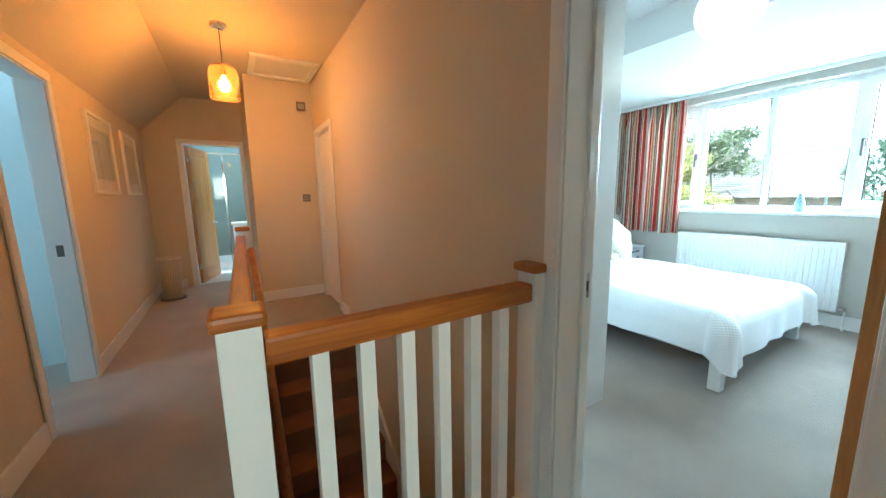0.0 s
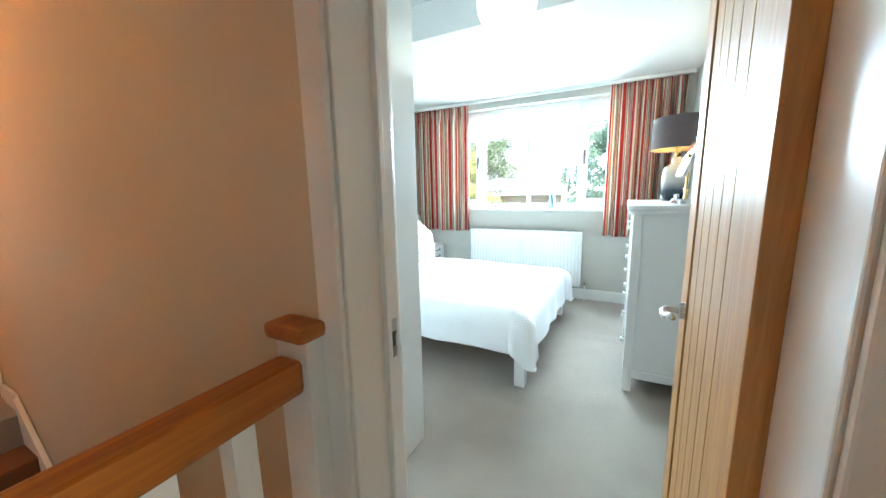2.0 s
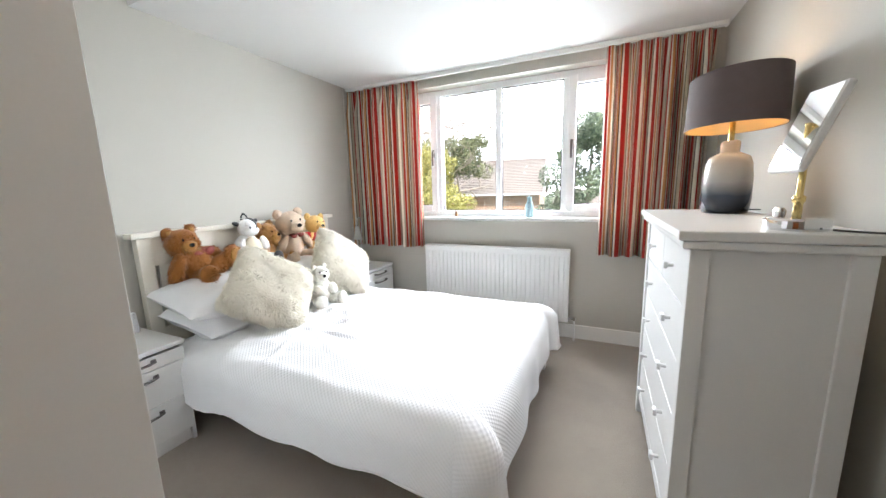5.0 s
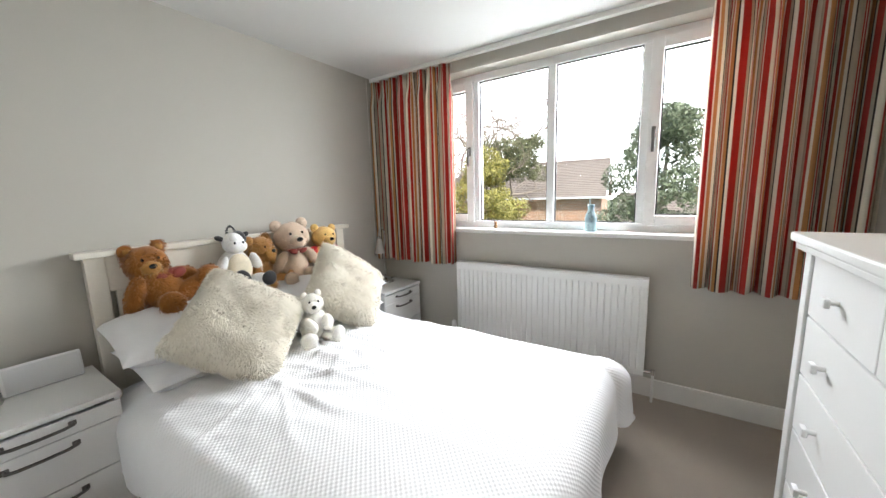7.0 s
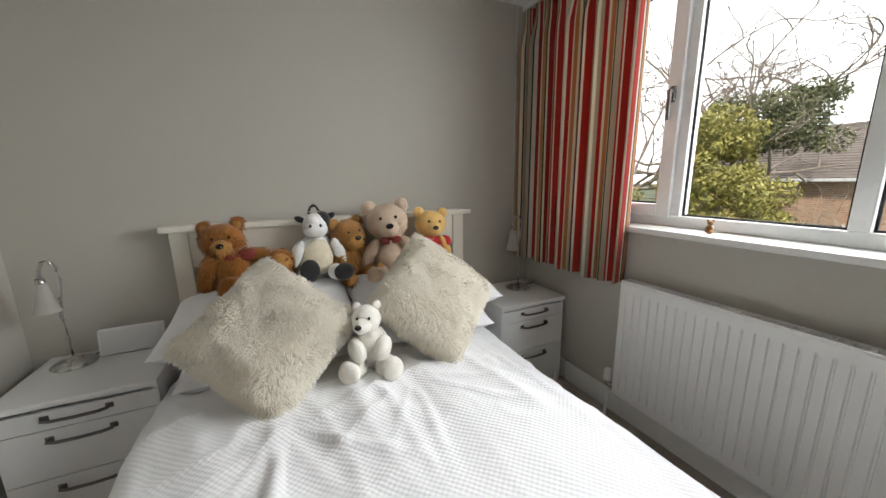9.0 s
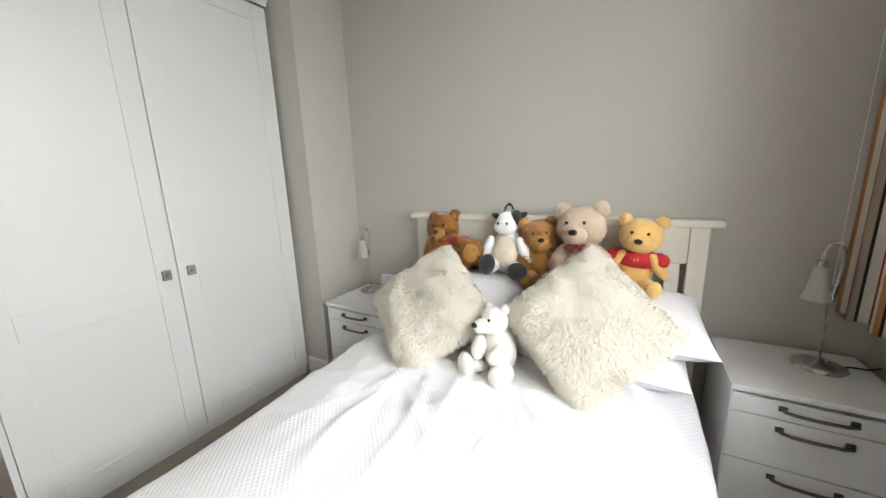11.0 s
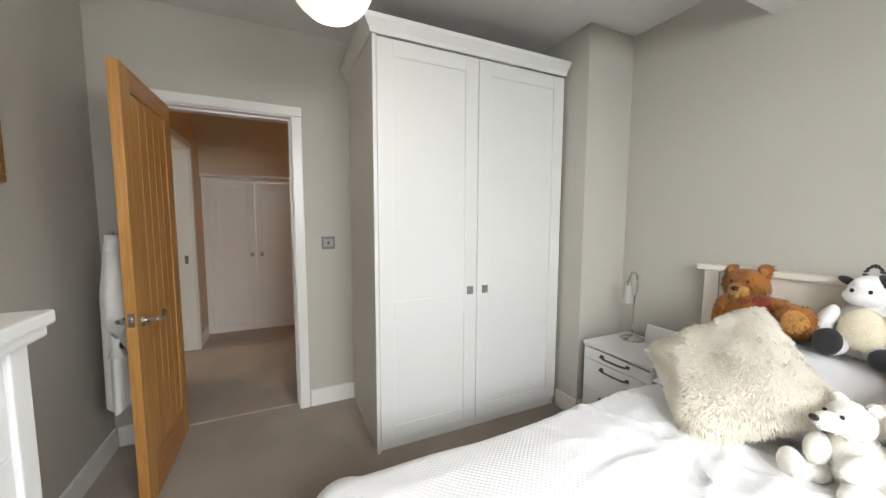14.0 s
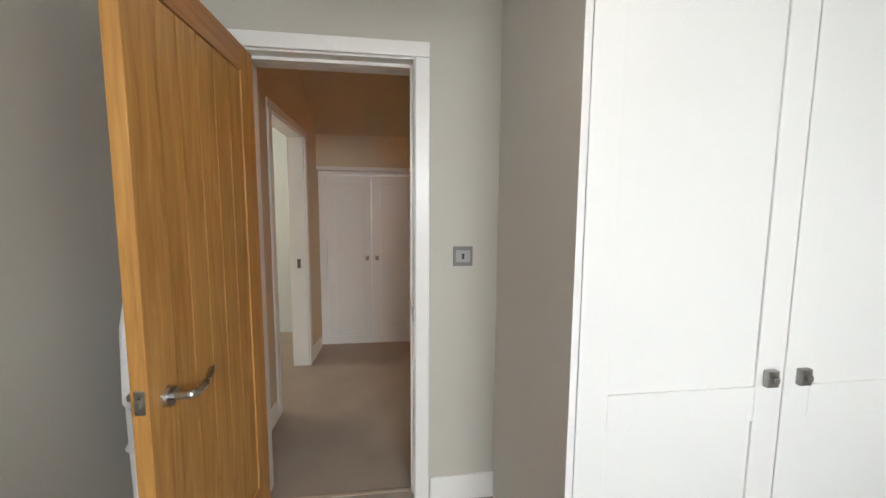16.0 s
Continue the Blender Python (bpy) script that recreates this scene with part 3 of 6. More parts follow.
shp = part("shade", lathe([(0.212, 0.30 * K), (0.206, 0.475 * K)], 56, 1.05, 0.8), SHADE, tl, "oval drum shade of mauve grey linen", smooth=True)
part("lining", lathe([(0.2095, 0.301 * K), (0.2035, 0.474 * K)], 56, 1.05, 0.8), SHADEIN, shp, "gold shade lining", smooth=True)
bm = bmesh.new()
for a in range(3):
    an = a * 2.094
    cyl(bm, (0, 0, 0.35 * K), (0.215 * math.cos(an), 0.163 * math.sin(an), 0.345 * K), 0.002, 0.002, 6)
part("shade_ring", bm, CHROME, shp)
part("bulb", lathe([(0.0, 0.355 * K), (0.014, 0.36 * K), (0.03, 0.40 * K), (0.026, 0.43 * K), (0.0, 0.445 * K)], 16), mat("warm_bulb", (1, 0.9, 0.7), 0.4, emit=((1.0, 0.66, 0.34), 7.0)), tl, smooth=True).visible_shadow = False
part("cable", tube([(0.08, -0.03, 0.006), (0.12, -0.05, 0.005), (0.15, -0.10, 0.005), (0.16, -0.18, 0.004)], 0.003, 6), BLACK, tl)

# ---- vanity mirror ----
vm = thing("vanity_mirror", "tilted white-framed vanity mirror on a chrome foot", "mirror", pose(2.935, -0.08, CZ, 0, 0, 20))
part("foot", lathe([(0.0, 0.0), (0.066, 0.0), (0.068, 0.006), (0.068, 0.026), (0.061, 0.032), (0.0, 0.034)], 40), SHINY, vm, "round chrome foot", smooth=False)
part("knob", lathe([(0.0, 0.034), (0.012, 0.034), (0.014, 0.05), (0.009, 0.06), (0.0, 0.062)], 16), SHINY, vm).matrix_basis = pose(0.0, 0.045, 0)
part("stem", lathe([(0.0, 0.034), (0.010, 0.034), (0.010, 0.07), (0.014, 0.075), (0.014, 0.088), (0.008, 0.092), (0.008, 0.27), (0.010, 0.275), (0.0, 0.28)], 20), BRASS, vm, "pale brass stem", smooth=True)
hd = part("head", box(-0.068, -0.010, -0.116, 0.068, 0.010, 0.116, 0.009), FURN, vm)
hd.matrix_basis = pose(0.022, -0.018, 0.262, 20, 0, -12)
part("glass", box(-0.061, 0.0102, -0.098, 0.061, 0.0115, 0.109), MIRROR, hd)
part("glass", box(-0.061, -0.0115, -0.098, 0.061, -0.0102, 0.109), MIRROR, hd)
part("cable", tube([(-0.08, -0.02, 0.006), (-0.13, -0.05, 0.005), (-0.16, -0.10, 0.004)], 0.003, 6), BLACK, vm)

# ---- framed print on the chest wall ----
pf = thing("picture_frame", "gilt wooden frame with a pale abstract print", "picture")
PX0, PX1, PZ0, PZ1 = 1.975, 2.80, 1.455, 2.075
GOLD = mat("gilt_wood", (0.27, 0.13, 0.035), 0.38, vary=0.15, scale=25)
SLIP = mat("gold_slip", (0.56, 0.40, 0.16), 0.35, vary=0.08, scale=40)
yb_ = Y0 + 0.004
for a in ((PX0, PZ0, PX1, PZ0 + 0.03), (PX0, PZ1 - 0.03, PX1, PZ1), (PX0, PZ0 + 0.03, PX0 + 0.03, PZ1 - 0.03), (PX1 - 0.03, PZ0 + 0.03, PX1, PZ1 - 0.03)):
    part("frame_side", box(a[0], yb_, a[1], a[2], yb_ + 0.028, a[3], 0.006), GOLD, pf)
for a in ((PX0 + 0.031, PZ0 + 0.031, PX1 - 0.031, PZ0 + 0.042), (PX0 + 0.031, PZ1 - 0.042, PX1 - 0.031, PZ1 - 0.031), (PX0 + 0.031, PZ0 + 0.042, PX0 + 0.042, PZ1 - 0.042), (PX1 - 0.042, PZ0 + 0.042, PX1 - 0.031, PZ1 - 0.042)):
    part("slip", box(a[0], yb_ + 0.0105, a[1], a[2], yb_ + 0.016, a[3], 0.002), SLIP, pf, "gold inner slip")
part("mount", box(PX0 + 0.03, yb_, PZ0 + 0.03, PX1 - 0.03, yb_ + 0.010, PZ1 - 0.03), mat("ivory_mount", (0.74, 0.70, 0.62), 0.8), pf)
part("mount_line", box(PX0 + 0.085, yb_ + 0.010, PZ0 + 0.085, PX1 - 0.085, yb_ + 0.0108, PZ1 - 0.085), mat("gold_line", (0.55, 0.42, 0.24), 0.6), pf)
part("paper", box(PX0 + 0.09, yb_ + 0.0108, PZ0 + 0.09, PX1 - 0.09, yb_ + 0.0116, PZ1 - 0.09), mat("print_paper", (0.70, 0.68, 0.65), 0.8, vary=0.05), pf)
MAUVE = mat("mauve_ink", (0.42, 0.36, 0.40), 0.8, vary=0.1, scale=20)
for cx, cz, r in ((2.30, 1.80, 0.13), (2.48, 1.72, 0.10)):
    bm = bmesh.new()
    bmesh.ops.create_cone(bm, cap_ends=True, segments=40, radius1=r, radius2=r, depth=0.0008, matrix=pose(cx, yb_ + 0.0122, cz, 90, 0, 0) @ Matrix.Diagonal((1, 1.3, 1, 1)))
    part("printed_shape", bm, MAUVE, pf)
pg = part("glazing", box(PX0 + 0.03, yb_ + 0.017, PZ0 + 0.03, PX1 - 0.03, yb_ + 0.019, PZ1 - 0.03), GLASS, pf)
pg.visible_shadow = False

# ---- radiator ----
RX, RY0, RY1, RZ0, RZ1 = 4.60, 0.614, 1.927, 0.16, 0.78
rd = thing("radiator", "white enamelled panel radiator with vertical flutes under the window", "radiator")
bm = bmesh.new()
cols = []
n = 33
pitch = (RY1 - RY0 - 0.04) / n
yy = [(RY0 + 0.004, 0.004)]
for i in range(n):
    y = RY0 + 0.02 + i * pitch
    yy += [(y + pitch * f, d) for f, d in ((0.0, 0.0), (0.36, 0.0), (0.44, 0.006), (0.56, 0.006), (0.64, 0.0))]
yy.append((RY1 - 0.004, 0.004))
for y, d in yy:
    cols.append([bm.verts.new((RX + dx, y, z)) for dx, z in ((0.006, RZ0), (0.0, RZ0 + 0.012), (0.0, RZ0 + 0.045), (d, RZ0 + 0.055), (d, RZ1 - 0.065), (0.0, RZ1 - 0.05), (0.0, RZ1 - 0.012), (0.008, RZ1 - 0.002))])
for a, b in zip(cols, cols[1:]):
    for i in range(7):
        bm.faces.new((a[i], a[i + 1], b[i + 1], b[i]))
bmesh.ops.recalc_face_normals(bm, faces=bm.faces)
part("front_panel", bm, RADW, rd)
for y in (RY0, RY1 - 0.004):
    part("end_panel", box(RX + 0.003, y, RZ0 + 0.005, RX + 0.062, y + 0.004, RZ1, 0.001), RADW, rd)
part("back_panel", box(RX + 0.055, RY0 + 0.004, RZ0, RX + 0.062, RY1 - 0.004, RZ1 - 0.012), RADW, rd)
bm = bmesh.new()
for i in range(80):
    y = RY0 + 0.02 + i * (RY1 - RY0 - 0.04) / 80
    bx(bm, RX + 0.012, y, RZ1 - 0.008, RX + 0.054, y + 0.006, RZ1 - 0.003)
bx(bm, RX + 0.006, RY0 + 0.004, RZ1 - 0.009, RX + 0.013, RY1 - 0.004, RZ1)
bx(bm, RX + 0.053, RY0 + 0.004, RZ1 - 0.009, RX + 0.06, RY1 - 0.004, RZ1)
tagged(part("top_grille", bm, RADW, rd), kind="stuff")
part("bracket", box(RX + 0.062, RY0 + 0.2, RZ0 + 0.1, X1 - 0.001, RY0 + 0.24, RZ1 - 0.1), RADW, rd)
part("bracket", box(RX + 0.062, RY1 - 0.24, RZ0 + 0.1, X1 - 0.001, RY1 - 0.2, RZ1 - 0.1), RADW, rd)
for y, s in ((RY0, -1), (RY1, 1)):
    bm = rod((RX + 0.03, y, RZ0 + 0.03), (RX + 0.03, y + s * 0.05, RZ0 + 0.03), 0.011, 0.011, 14)
    cyl(bm, (RX + 0.03, y + s * 0.05, RZ0 + 0.02), (RX + 0.03, y + s * 0.05, RZ0 + 0.05), 0.014, 0.014, 14)
    v = part("valve", bm, SHINY, rd, "chrome valve")
    part("pipe", rod((RX + 0.03, y + s * 0.05, 0.0), (RX + 0.03, y + s * 0.05, RZ0 + 0.022), 0.0075, 0.0075, 12), RADW, rd)
    if s > 0:
        part("valve_cap", lathe([(0.0, 0.0), (0.018, 0.0), (0.022, 0.01), (0.02, 0.055), (0.014, 0.065), (0.0, 0.066)], 20), RADW, v).matrix_basis = pose(RX + 0.03, y + s * 0.05, RZ0 + 0.05)

# ---- curtains ----
def curtain(name, ya, yb, zb, zt, folds, seed, lean=0.0):
    rnd = random.Random(seed)
    cols, rows = folds * 14, 30
    ph = [rnd.uniform(-0.5, 0.5) for _ in range(folds + 2)]
    amp = [rnd.uniform(0.75, 1.25) for _ in range(folds + 2)]
    me = bpy.data.meshes.new(name)
    P = np.zeros((rows + 1, cols + 1, 3))
    for r in range(rows + 1):
        v = r / rows
        for c in range(cols + 1):
            u = c / cols
            k = u * folds
            i = int(k)
            f = k - i
            a = amp[i] * (1 - f) + amp[i + 1] * f
            p = ph[i] * (1 - f) + ph[i + 1] * f
            w = 2 * math.pi * k + p * (0.4 + 0.9 * (1 - v))
            pinch = min(max((v - 0.86) / 0.10, 0), 1)
            fold = math.sin(w) + 0.25 * math.sin(2 * w + 3 * p)
            sharp = math.copysign(abs(math.sin(w)) ** 0.55, math.sin(w))
            x = 0.050 * a * fold * (1 - pinch) + 0.018 * sharp * pinch * (1 if v < 0.955 else 1.25)
            y = ya + (yb - ya) * u + 0.010 * a * math.cos(w) * (1 - 0.4 * pinch) + lean * (1 - v) * (0.5 - u)
            P[r, c] = (4.625 + x, y, zb + (zt - zb) * v + 0.006 * math.sin(w * 0.5 + p) * (1 - v))
    L = np.concatenate([[0], np.cumsum(np.linalg.norm(np.diff(P[rows // 3], axis=0), axis=1))])
    idx = lambda r, c: r * (cols + 1) + c
    faces = [(idx(r, c), idx(r, c + 1), idx(r + 1, c + 1), idx(r + 1, c)) for r in range(rows) for c in range(cols)]
    me.from_pydata(P.reshape(-1, 3).tolist(), [], faces)
    uvl = me.uv_layers.new(name="UVMap")
    for poly in me.polygons:
        for li, vi in zip(poly.loop_indices, poly.vertices):
            uvl.data[li].uv = (L[vi % (cols + 1)] + seed * 0.07, (zt - zb) * (vi // (cols + 1)) / rows)
        poly.use_smooth = True
    me.materials.append(STRIPE)
    return me


for ya, yb, lab, sd, folds in ((1.952, 2.745, "drawn-back pinch-pleat curtain striped red, cream and brown", 3, 8), (-0.245, 0.405, "drawn-back pinch-pleat curtain striped red, orange and cream", 5, 7)):
    ct = thing("curtain", lab, "curtain", group="curtains at the bedroom window")
    ob = new("drape", curtain("drape", ya, yb, 0.75, 2.262, folds, sd))
    ob.parent = ct
    md = ob.modifiers.new("thick", "SOLIDIFY")
    md.thickness = 0.003
    for k in range(folds + 1):
        y = ya + (yb - ya) * k / folds
        part("hook", tube([(4.628, y, 2.225), (4.64, y, 2.24), (4.638, y, 2.268)], 0.0016, 5), TRIM, ct)
cp = thing("curtain_pull", "grey acorn cord pull hanging beside the curtain", "cord pull", pose(4.55, 2.742, 0))
part("acorn", lathe([(0.0, 0.775), (0.011, 0.777), (0.013, 0.80), (0.010, 0.835), (0.004, 0.85), (0.0, 0.852)], 14), mat("grey_plastic", (0.45, 0.43, 0.40), 0.5), cp, smooth=True)
part("cord", rod((0, 0, 0.85), (0, 0, LOW - 0.002), 0.0014, 0.0014, 6), TRIM, cp)
tr = thing("curtain_track", "white plastic curtain track under the ceiling", "curtain rail")
part("rail", box(4.605, Y0 + 0.03, 2.27, 4.645, Y1 - 0.02, LOW - 0.001, 0.004), TRIM, tr)
for y in (Y0 + 0.022, Y1 - 0.02):
    part("end_stop", box(4.60, y, 2.266, 4.65, y + 0.012, LOW - 0.001, 0.003), TRIM, tr)

# ---- bed ----
BX0, BX1, BY0, BY1 = 2.61, 4.12, 0.715, 2.74
HX0, HX1 = 2.648, 4.177
bed = thing("double_bed", "cream painted wooden double bed with slatted headboard", "bed")
for x in (HX0 + 0.035, HX1 - 0.105):
    part("headboard_post", box(x, BY1 - 0.055, 0.0, x + 0.07, BY1 - 0.005, 1.064, 0.004), CREAMW, bed)
part("headboard_cap", box(HX0 + 0.005, BY1 - 0.075, 1.064, HX1 + 0.01, BY1 + 0.008, 1.094, 0.006), CREAMW, bed)
part("headboard_rail", box(HX0 + 0.105, BY1 - 0.048, 0.90, HX1 - 0.105, BY1 - 0.014, 1.063, 0.003), CREAMW, bed)
part("headboard_rail", box(HX0 + 0.105, BY1 - 0.048, 0.42, HX1 - 0.105, BY1 - 0.014, 0.54, 0.003), CREAMW, bed)
ns = 13
for i in range(ns):
    x = HX0 + 0.105 + (HX1 - HX0 - 0.21) * (i + 0.5) / ns
    part("headboard_slat", box(x - 0.028, BY1 - 0.042, 0.541, x + 0.028, BY1 - 0.022, 0.899, 0.003), CREAMW, bed)
for x in (BX0 + 0.045, BX1 - 0.073):
    part("side_rail", box(x, BY0 + 0.07, 0.19, x + 0.028, BY1 - 0.056, 0.34, 0.004), FURN, bed)
part("foot_rail", box(BX0 + 0.07, BY0 + 0.03, 0.19, BX1 - 0.07, BY0 + 0.06, 0.34, 0.004), FURN, bed)
for x in (BX0, BX1 - 0.07):
    part("leg", box(x, BY0, 0.0, x + 0.07, BY0 + 0.069, 0.27, 0.005), FURN, bed)
part("slat_base", box(BX0 + 0.075, BY0 + 0.075, 0.25, BX1 - 0.075, BY1 - 0.06, 0.28), OAKX, bed)
solid("mattress", box(BX0 + 0.10, BY0 + 0.12, 0.281, BX1 - 0.08, BY1 - 0.085, 0.455, 0.05), COTTON, "white mattress under the duvet on the bed", "mattress")


def duvet():
    """Cloth draped over the mattress: a sheet that rolls over the edges and hangs with folds."""
    cx, w, y0, y1, top = 3.37, 0.625, 0.82, 2.46, 0.482
    over, foot = 0.335, 0.365
    nu, nv = 150, 150
    su = np.linspace(-(w + over), w + over, nu + 1)
    sv = np.linspace(-foot, y1 - y0, nv + 1)
    R = 0.115
    V, UV = [], []
    for b in sv:
        for a in su:
            ox = max(abs(a) - w, 0.0)
            oy = max(-b, 0.0)
            sx = 1 if a > 0 else -1
            d = math.hypot(ox, oy)
            px, py = min(max(a, -w), w), max(b, 0.0)
            if d > 1e-6:
                dx, dy = ox / d * sx, -oy / d
                th = min(d / R, math.pi / 2)
                out = R * math.sin(th)
                drop = R * (1 - math.cos(th)) + max(d - R * math.pi / 2, 0.0)
                hang = max(d - R * 1.2, 0.0)
                ang = math.atan2(oy, ox) if ox > 0 and oy > 0 else (0.0 if ox > 0 else math.pi / 2)
                t = (py * 9.0 if oy == 0 else (px * 9.0 if ox == 0 else ang * 6.0))
                fold = 0.045 * hang * math.sin(t * 1.7 + 2.1 * noise.noise((a * 2, b * 2, 3)))
                out += fold + 0.06 * hang
                if ox > 0 and oy > 0:
                    out *= 1.0 + 0.55 * math.sin(2 * ang)
                if a > 0:
                    out += 0.05 * max(1 - py / 0.9, 0) * math.sin(th) * ox / d
                corner = 0.96 if ox > 0 and oy > 0 else 1.0
                x, y, z = px + dx * out, py + dy * out, -drop * corner
            else:
                x, y, z = px, py, 0.0
            # loft and creases
            e = min(w - abs(a), b) if d < 1e-6 else 0.0
            loft = 0.035 * (1 - math.exp(-max(e, 0) * 7.0)) + 0.016 * noise.noise((a * 2.6, b * 2.2, 1.0))
            n1 = noise.noise((a * 5.5 + 0.8 * b, b * 1.3 + 5, 7.0))
            n2 = noise.noise((a * 2.2 - b * 3.8, a * 1.5 + b * 3.0, 2.0))
            n3 = noise.noise((a * 11 + b * 6, b * 4 - a * 3, 11.0))
            near = min(max((b - 0.55) / 0.6, 0.0), 1.0)
            crease = (0.020 * (1 - abs(n1)) ** 5 + 0.014 * (1 - abs(n2)) ** 6) * (0.16 + 0.75 * near) + 0.005 * (1 - abs(n3)) ** 6 * near
            # creases that fan out from under each cushion
            for fx, fy, turn in ((-0.30, 1.10, 0.0), (0.16, 1.17, 1.3)):
                rr_ = math.hypot(a - fx, b - fy)
                th_ = math.atan2(b - fy, a - fx)
                fan = math.sin(th_ * 15 + turn + 2.2 * noise.noise((a * 3, b * 3, fx * 9)))
                fade = math.exp(-((rr_ - 0.24) / 0.22) ** 2) * (1.0 if b < fy else 0.3) * (0.5 + noise.noise((th_ * 2.0, 3.0, fx)))
                crease += 0.013 * max(fan, 0.0) ** 3 * max(fade, 0.0)
            z += loft + crease
            V.append((cx + x, y0 + y, max(top + z, 0.15)))
            UV.append((a, b))
    me = bpy.data.meshes.new("duvet")
    k = nu + 1
    me.from_pydata(V, [], [(j * k + i, j * k + i + 1, (j + 1) * k + i + 1, (j + 1) * k + i) for j in range(nv) for i in range(nu)])
    uvl = me.uv_layers.new(name="UVMap")
    for poly in me.polygons:
        poly.use_smooth = True
        for li, vi in zip(poly.loop_indices, poly.vertices):
            uvl.data[li].uv = UV[vi]
    me.materials.append(WAFFLE)
    root = thing("duvet", "rumpled white waffle-weave duvet spread over the bed", "duvet")
    ob = new("cover", me)
    ob.parent = root
    edge = [V[j * k] for j in range(nv, -1, -2)] + [V[i] for i in range(2, nu, 2)] + [V[j * k + nu] for j in range(0, nv + 1, 2)]
    part("hem", tube(edge, 0.009, 8), COTTON, root, "stitched white cotton hem", smooth=True)
    md = ob.modifiers.new("thick", "SOLIDIFY")
    md.thickness, md.offset = 0.014, 0.0
    return root


duvet()


def pillow_mesh(wx, wy, h, seed, n=28, flop=0.0, pinch=0.10):
    """A stuffed cushion lying flat: pinched corners, seamed edge, soft dents."""
    V, F = [], []
    for side in (1, -1):
        for j in range(n + 1):
            for i in range(n + 1):
                u, v = 2 * i / n - 1, 2 * j / n - 1
                x = u * (1 - pinch * (1 - abs(u)) * 0 - pinch * (1 - v * v) * 0.35 * (abs(u) ** 3))
                y = v * (1 - pinch * (1 - u * u) * 0.35 * (abs(v) ** 3))
                t = max((1 - abs(u) ** 3.4) * (1 - abs(v) ** 3.4), 0) ** 0.5
                d = 1 + 0.22 * noise.noise((u * 1.6 + seed, v * 1.6, side * 2.0)) + 0.07 * noise.noise((u * 5 + seed, v * 5, side))
                z = side * h / 2 * t * d - flop * (u * u + v * v) * 0.5
                V.append((x * wx / 2, y * wy / 2, z))
    k = n + 1
    for s in range(2):
        o = s * k * k
        for j in range(n):
            for i in range(n):
                f = (o + j * k + i, o + j * k + i + 1, o + (j + 1) * k + i + 1, o + (j + 1) * k + i)
                F.append(f if s == 0 else f[::-1])
    return V, F


def pydata(name, V, F, mats, idx=None, smooth=True):
    me = bpy.data.meshes.new(name)
    me.from_pydata([tuple(v) for v in V], [], F)
    for m in mats:
        me.materials.append(m)
    if idx is not None:
        me.polygons.foreach_set("material_index", idx)
    me.polygons.foreach_set("use_smooth", [smooth] * len(me.polygons))
    me.update()
    return me


def tufts(V, F, count, length, seed, droop=(0, 0, -1), width=0.18, wild=0.6):
    """Curved tapering locks of fur rooted on a surface."""
    rs = np.random.RandomState(seed)
    V = np.asarray(V, float)
    tri = np.array([t for f in F for t in ((f[0], f[1], f[2]), (f[0], f[2], f[3])) if len(f) == 4] + [f for f in F if len(f) == 3])
    A, B, C = V[tri[:, 0]], V[tri[:, 1]], V[tri[:, 2]]
    N = np.cross(B - A, C - A)
    ar = np.linalg.norm(N, axis=1)
    N = N / np.maximum(ar, 1e-12)[:, None]
    pick = rs.choice(len(tri), count, p=ar / ar.sum())
    r1, r2 = np.sqrt(rs.rand(count)), rs.rand(count)
    P = A[pick] * (1 - r1)[:, None] + B[pick] * (r1 * (1 - r2))[:, None] + C[pick] * (r1 * r2)[:, None]
    n = N[pick]
    clump = np.array([[noise.noise((p[0] * 14 + seed, p[1] * 14, p[2] * 14 + k * 9)) for k in range(3)] for p in P])
    d = n * 0.55 + clump * wild * 1.6 + rs.normal(0, wild * 0.25, (count, 3)) + np.array(droop) * 0.45
    d = d / np.linalg.norm(d, axis=1)[:, None]
    side = np.cross(d, n) + 1e-6
    side = side / np.linalg.norm(side, axis=1)[:, None]
    L = length * (0.6 + 0.8 * rs.rand(count))[:, None]
    w = L * width
    root = P - n * 0.004
    mid = root + n * L * 0.32 + d * L * 0.45
    tip = mid + d * L * 0.45 + np.array(droop) * L * 0.3
    up = np.cross(side, d)
    VV = np.stack([root - side * w, root + side * w, mid + up * w * 0.7, mid - side * w * 0.8, mid + side * w * 0.8, tip], 1).reshape(-1, 3)
    FF = []
    for i in range(count):
        o = i * 6
        FF += [(o, o + 3, o + 2), (o, o + 2, o + 1), (o + 1, o + 2, o + 4), (o + 3, o + 5, o + 2), (o + 2, o + 5, o + 4)]
    return VV, FF


def pillow(name, at, wx, wy, h, seed, material, label, category, group=""):
    V, F = pillow_mesh(wx, wy, h, seed)
    ob = new(name, pydata(name, V, F, [material]))
    ob.matrix_basis = at
    return tagged(ob, label, category, group)


for x, z, sd, rz in ((3.05, 0.585, 1, 2), (3.75, 0.585, 2, -2), (3.04, 0.71, 3, -3), (3.765, 0.71, 4, 3)):
    pillow("pillow", pose(x, 2.46, z, 9, 0, rz), 0.66 if z < 0.6 else 0.74, 0.46, 0.17, sd, COTTON, "plump white cotton pillow at the head of the bed", "pillow", "pillows on the bed")


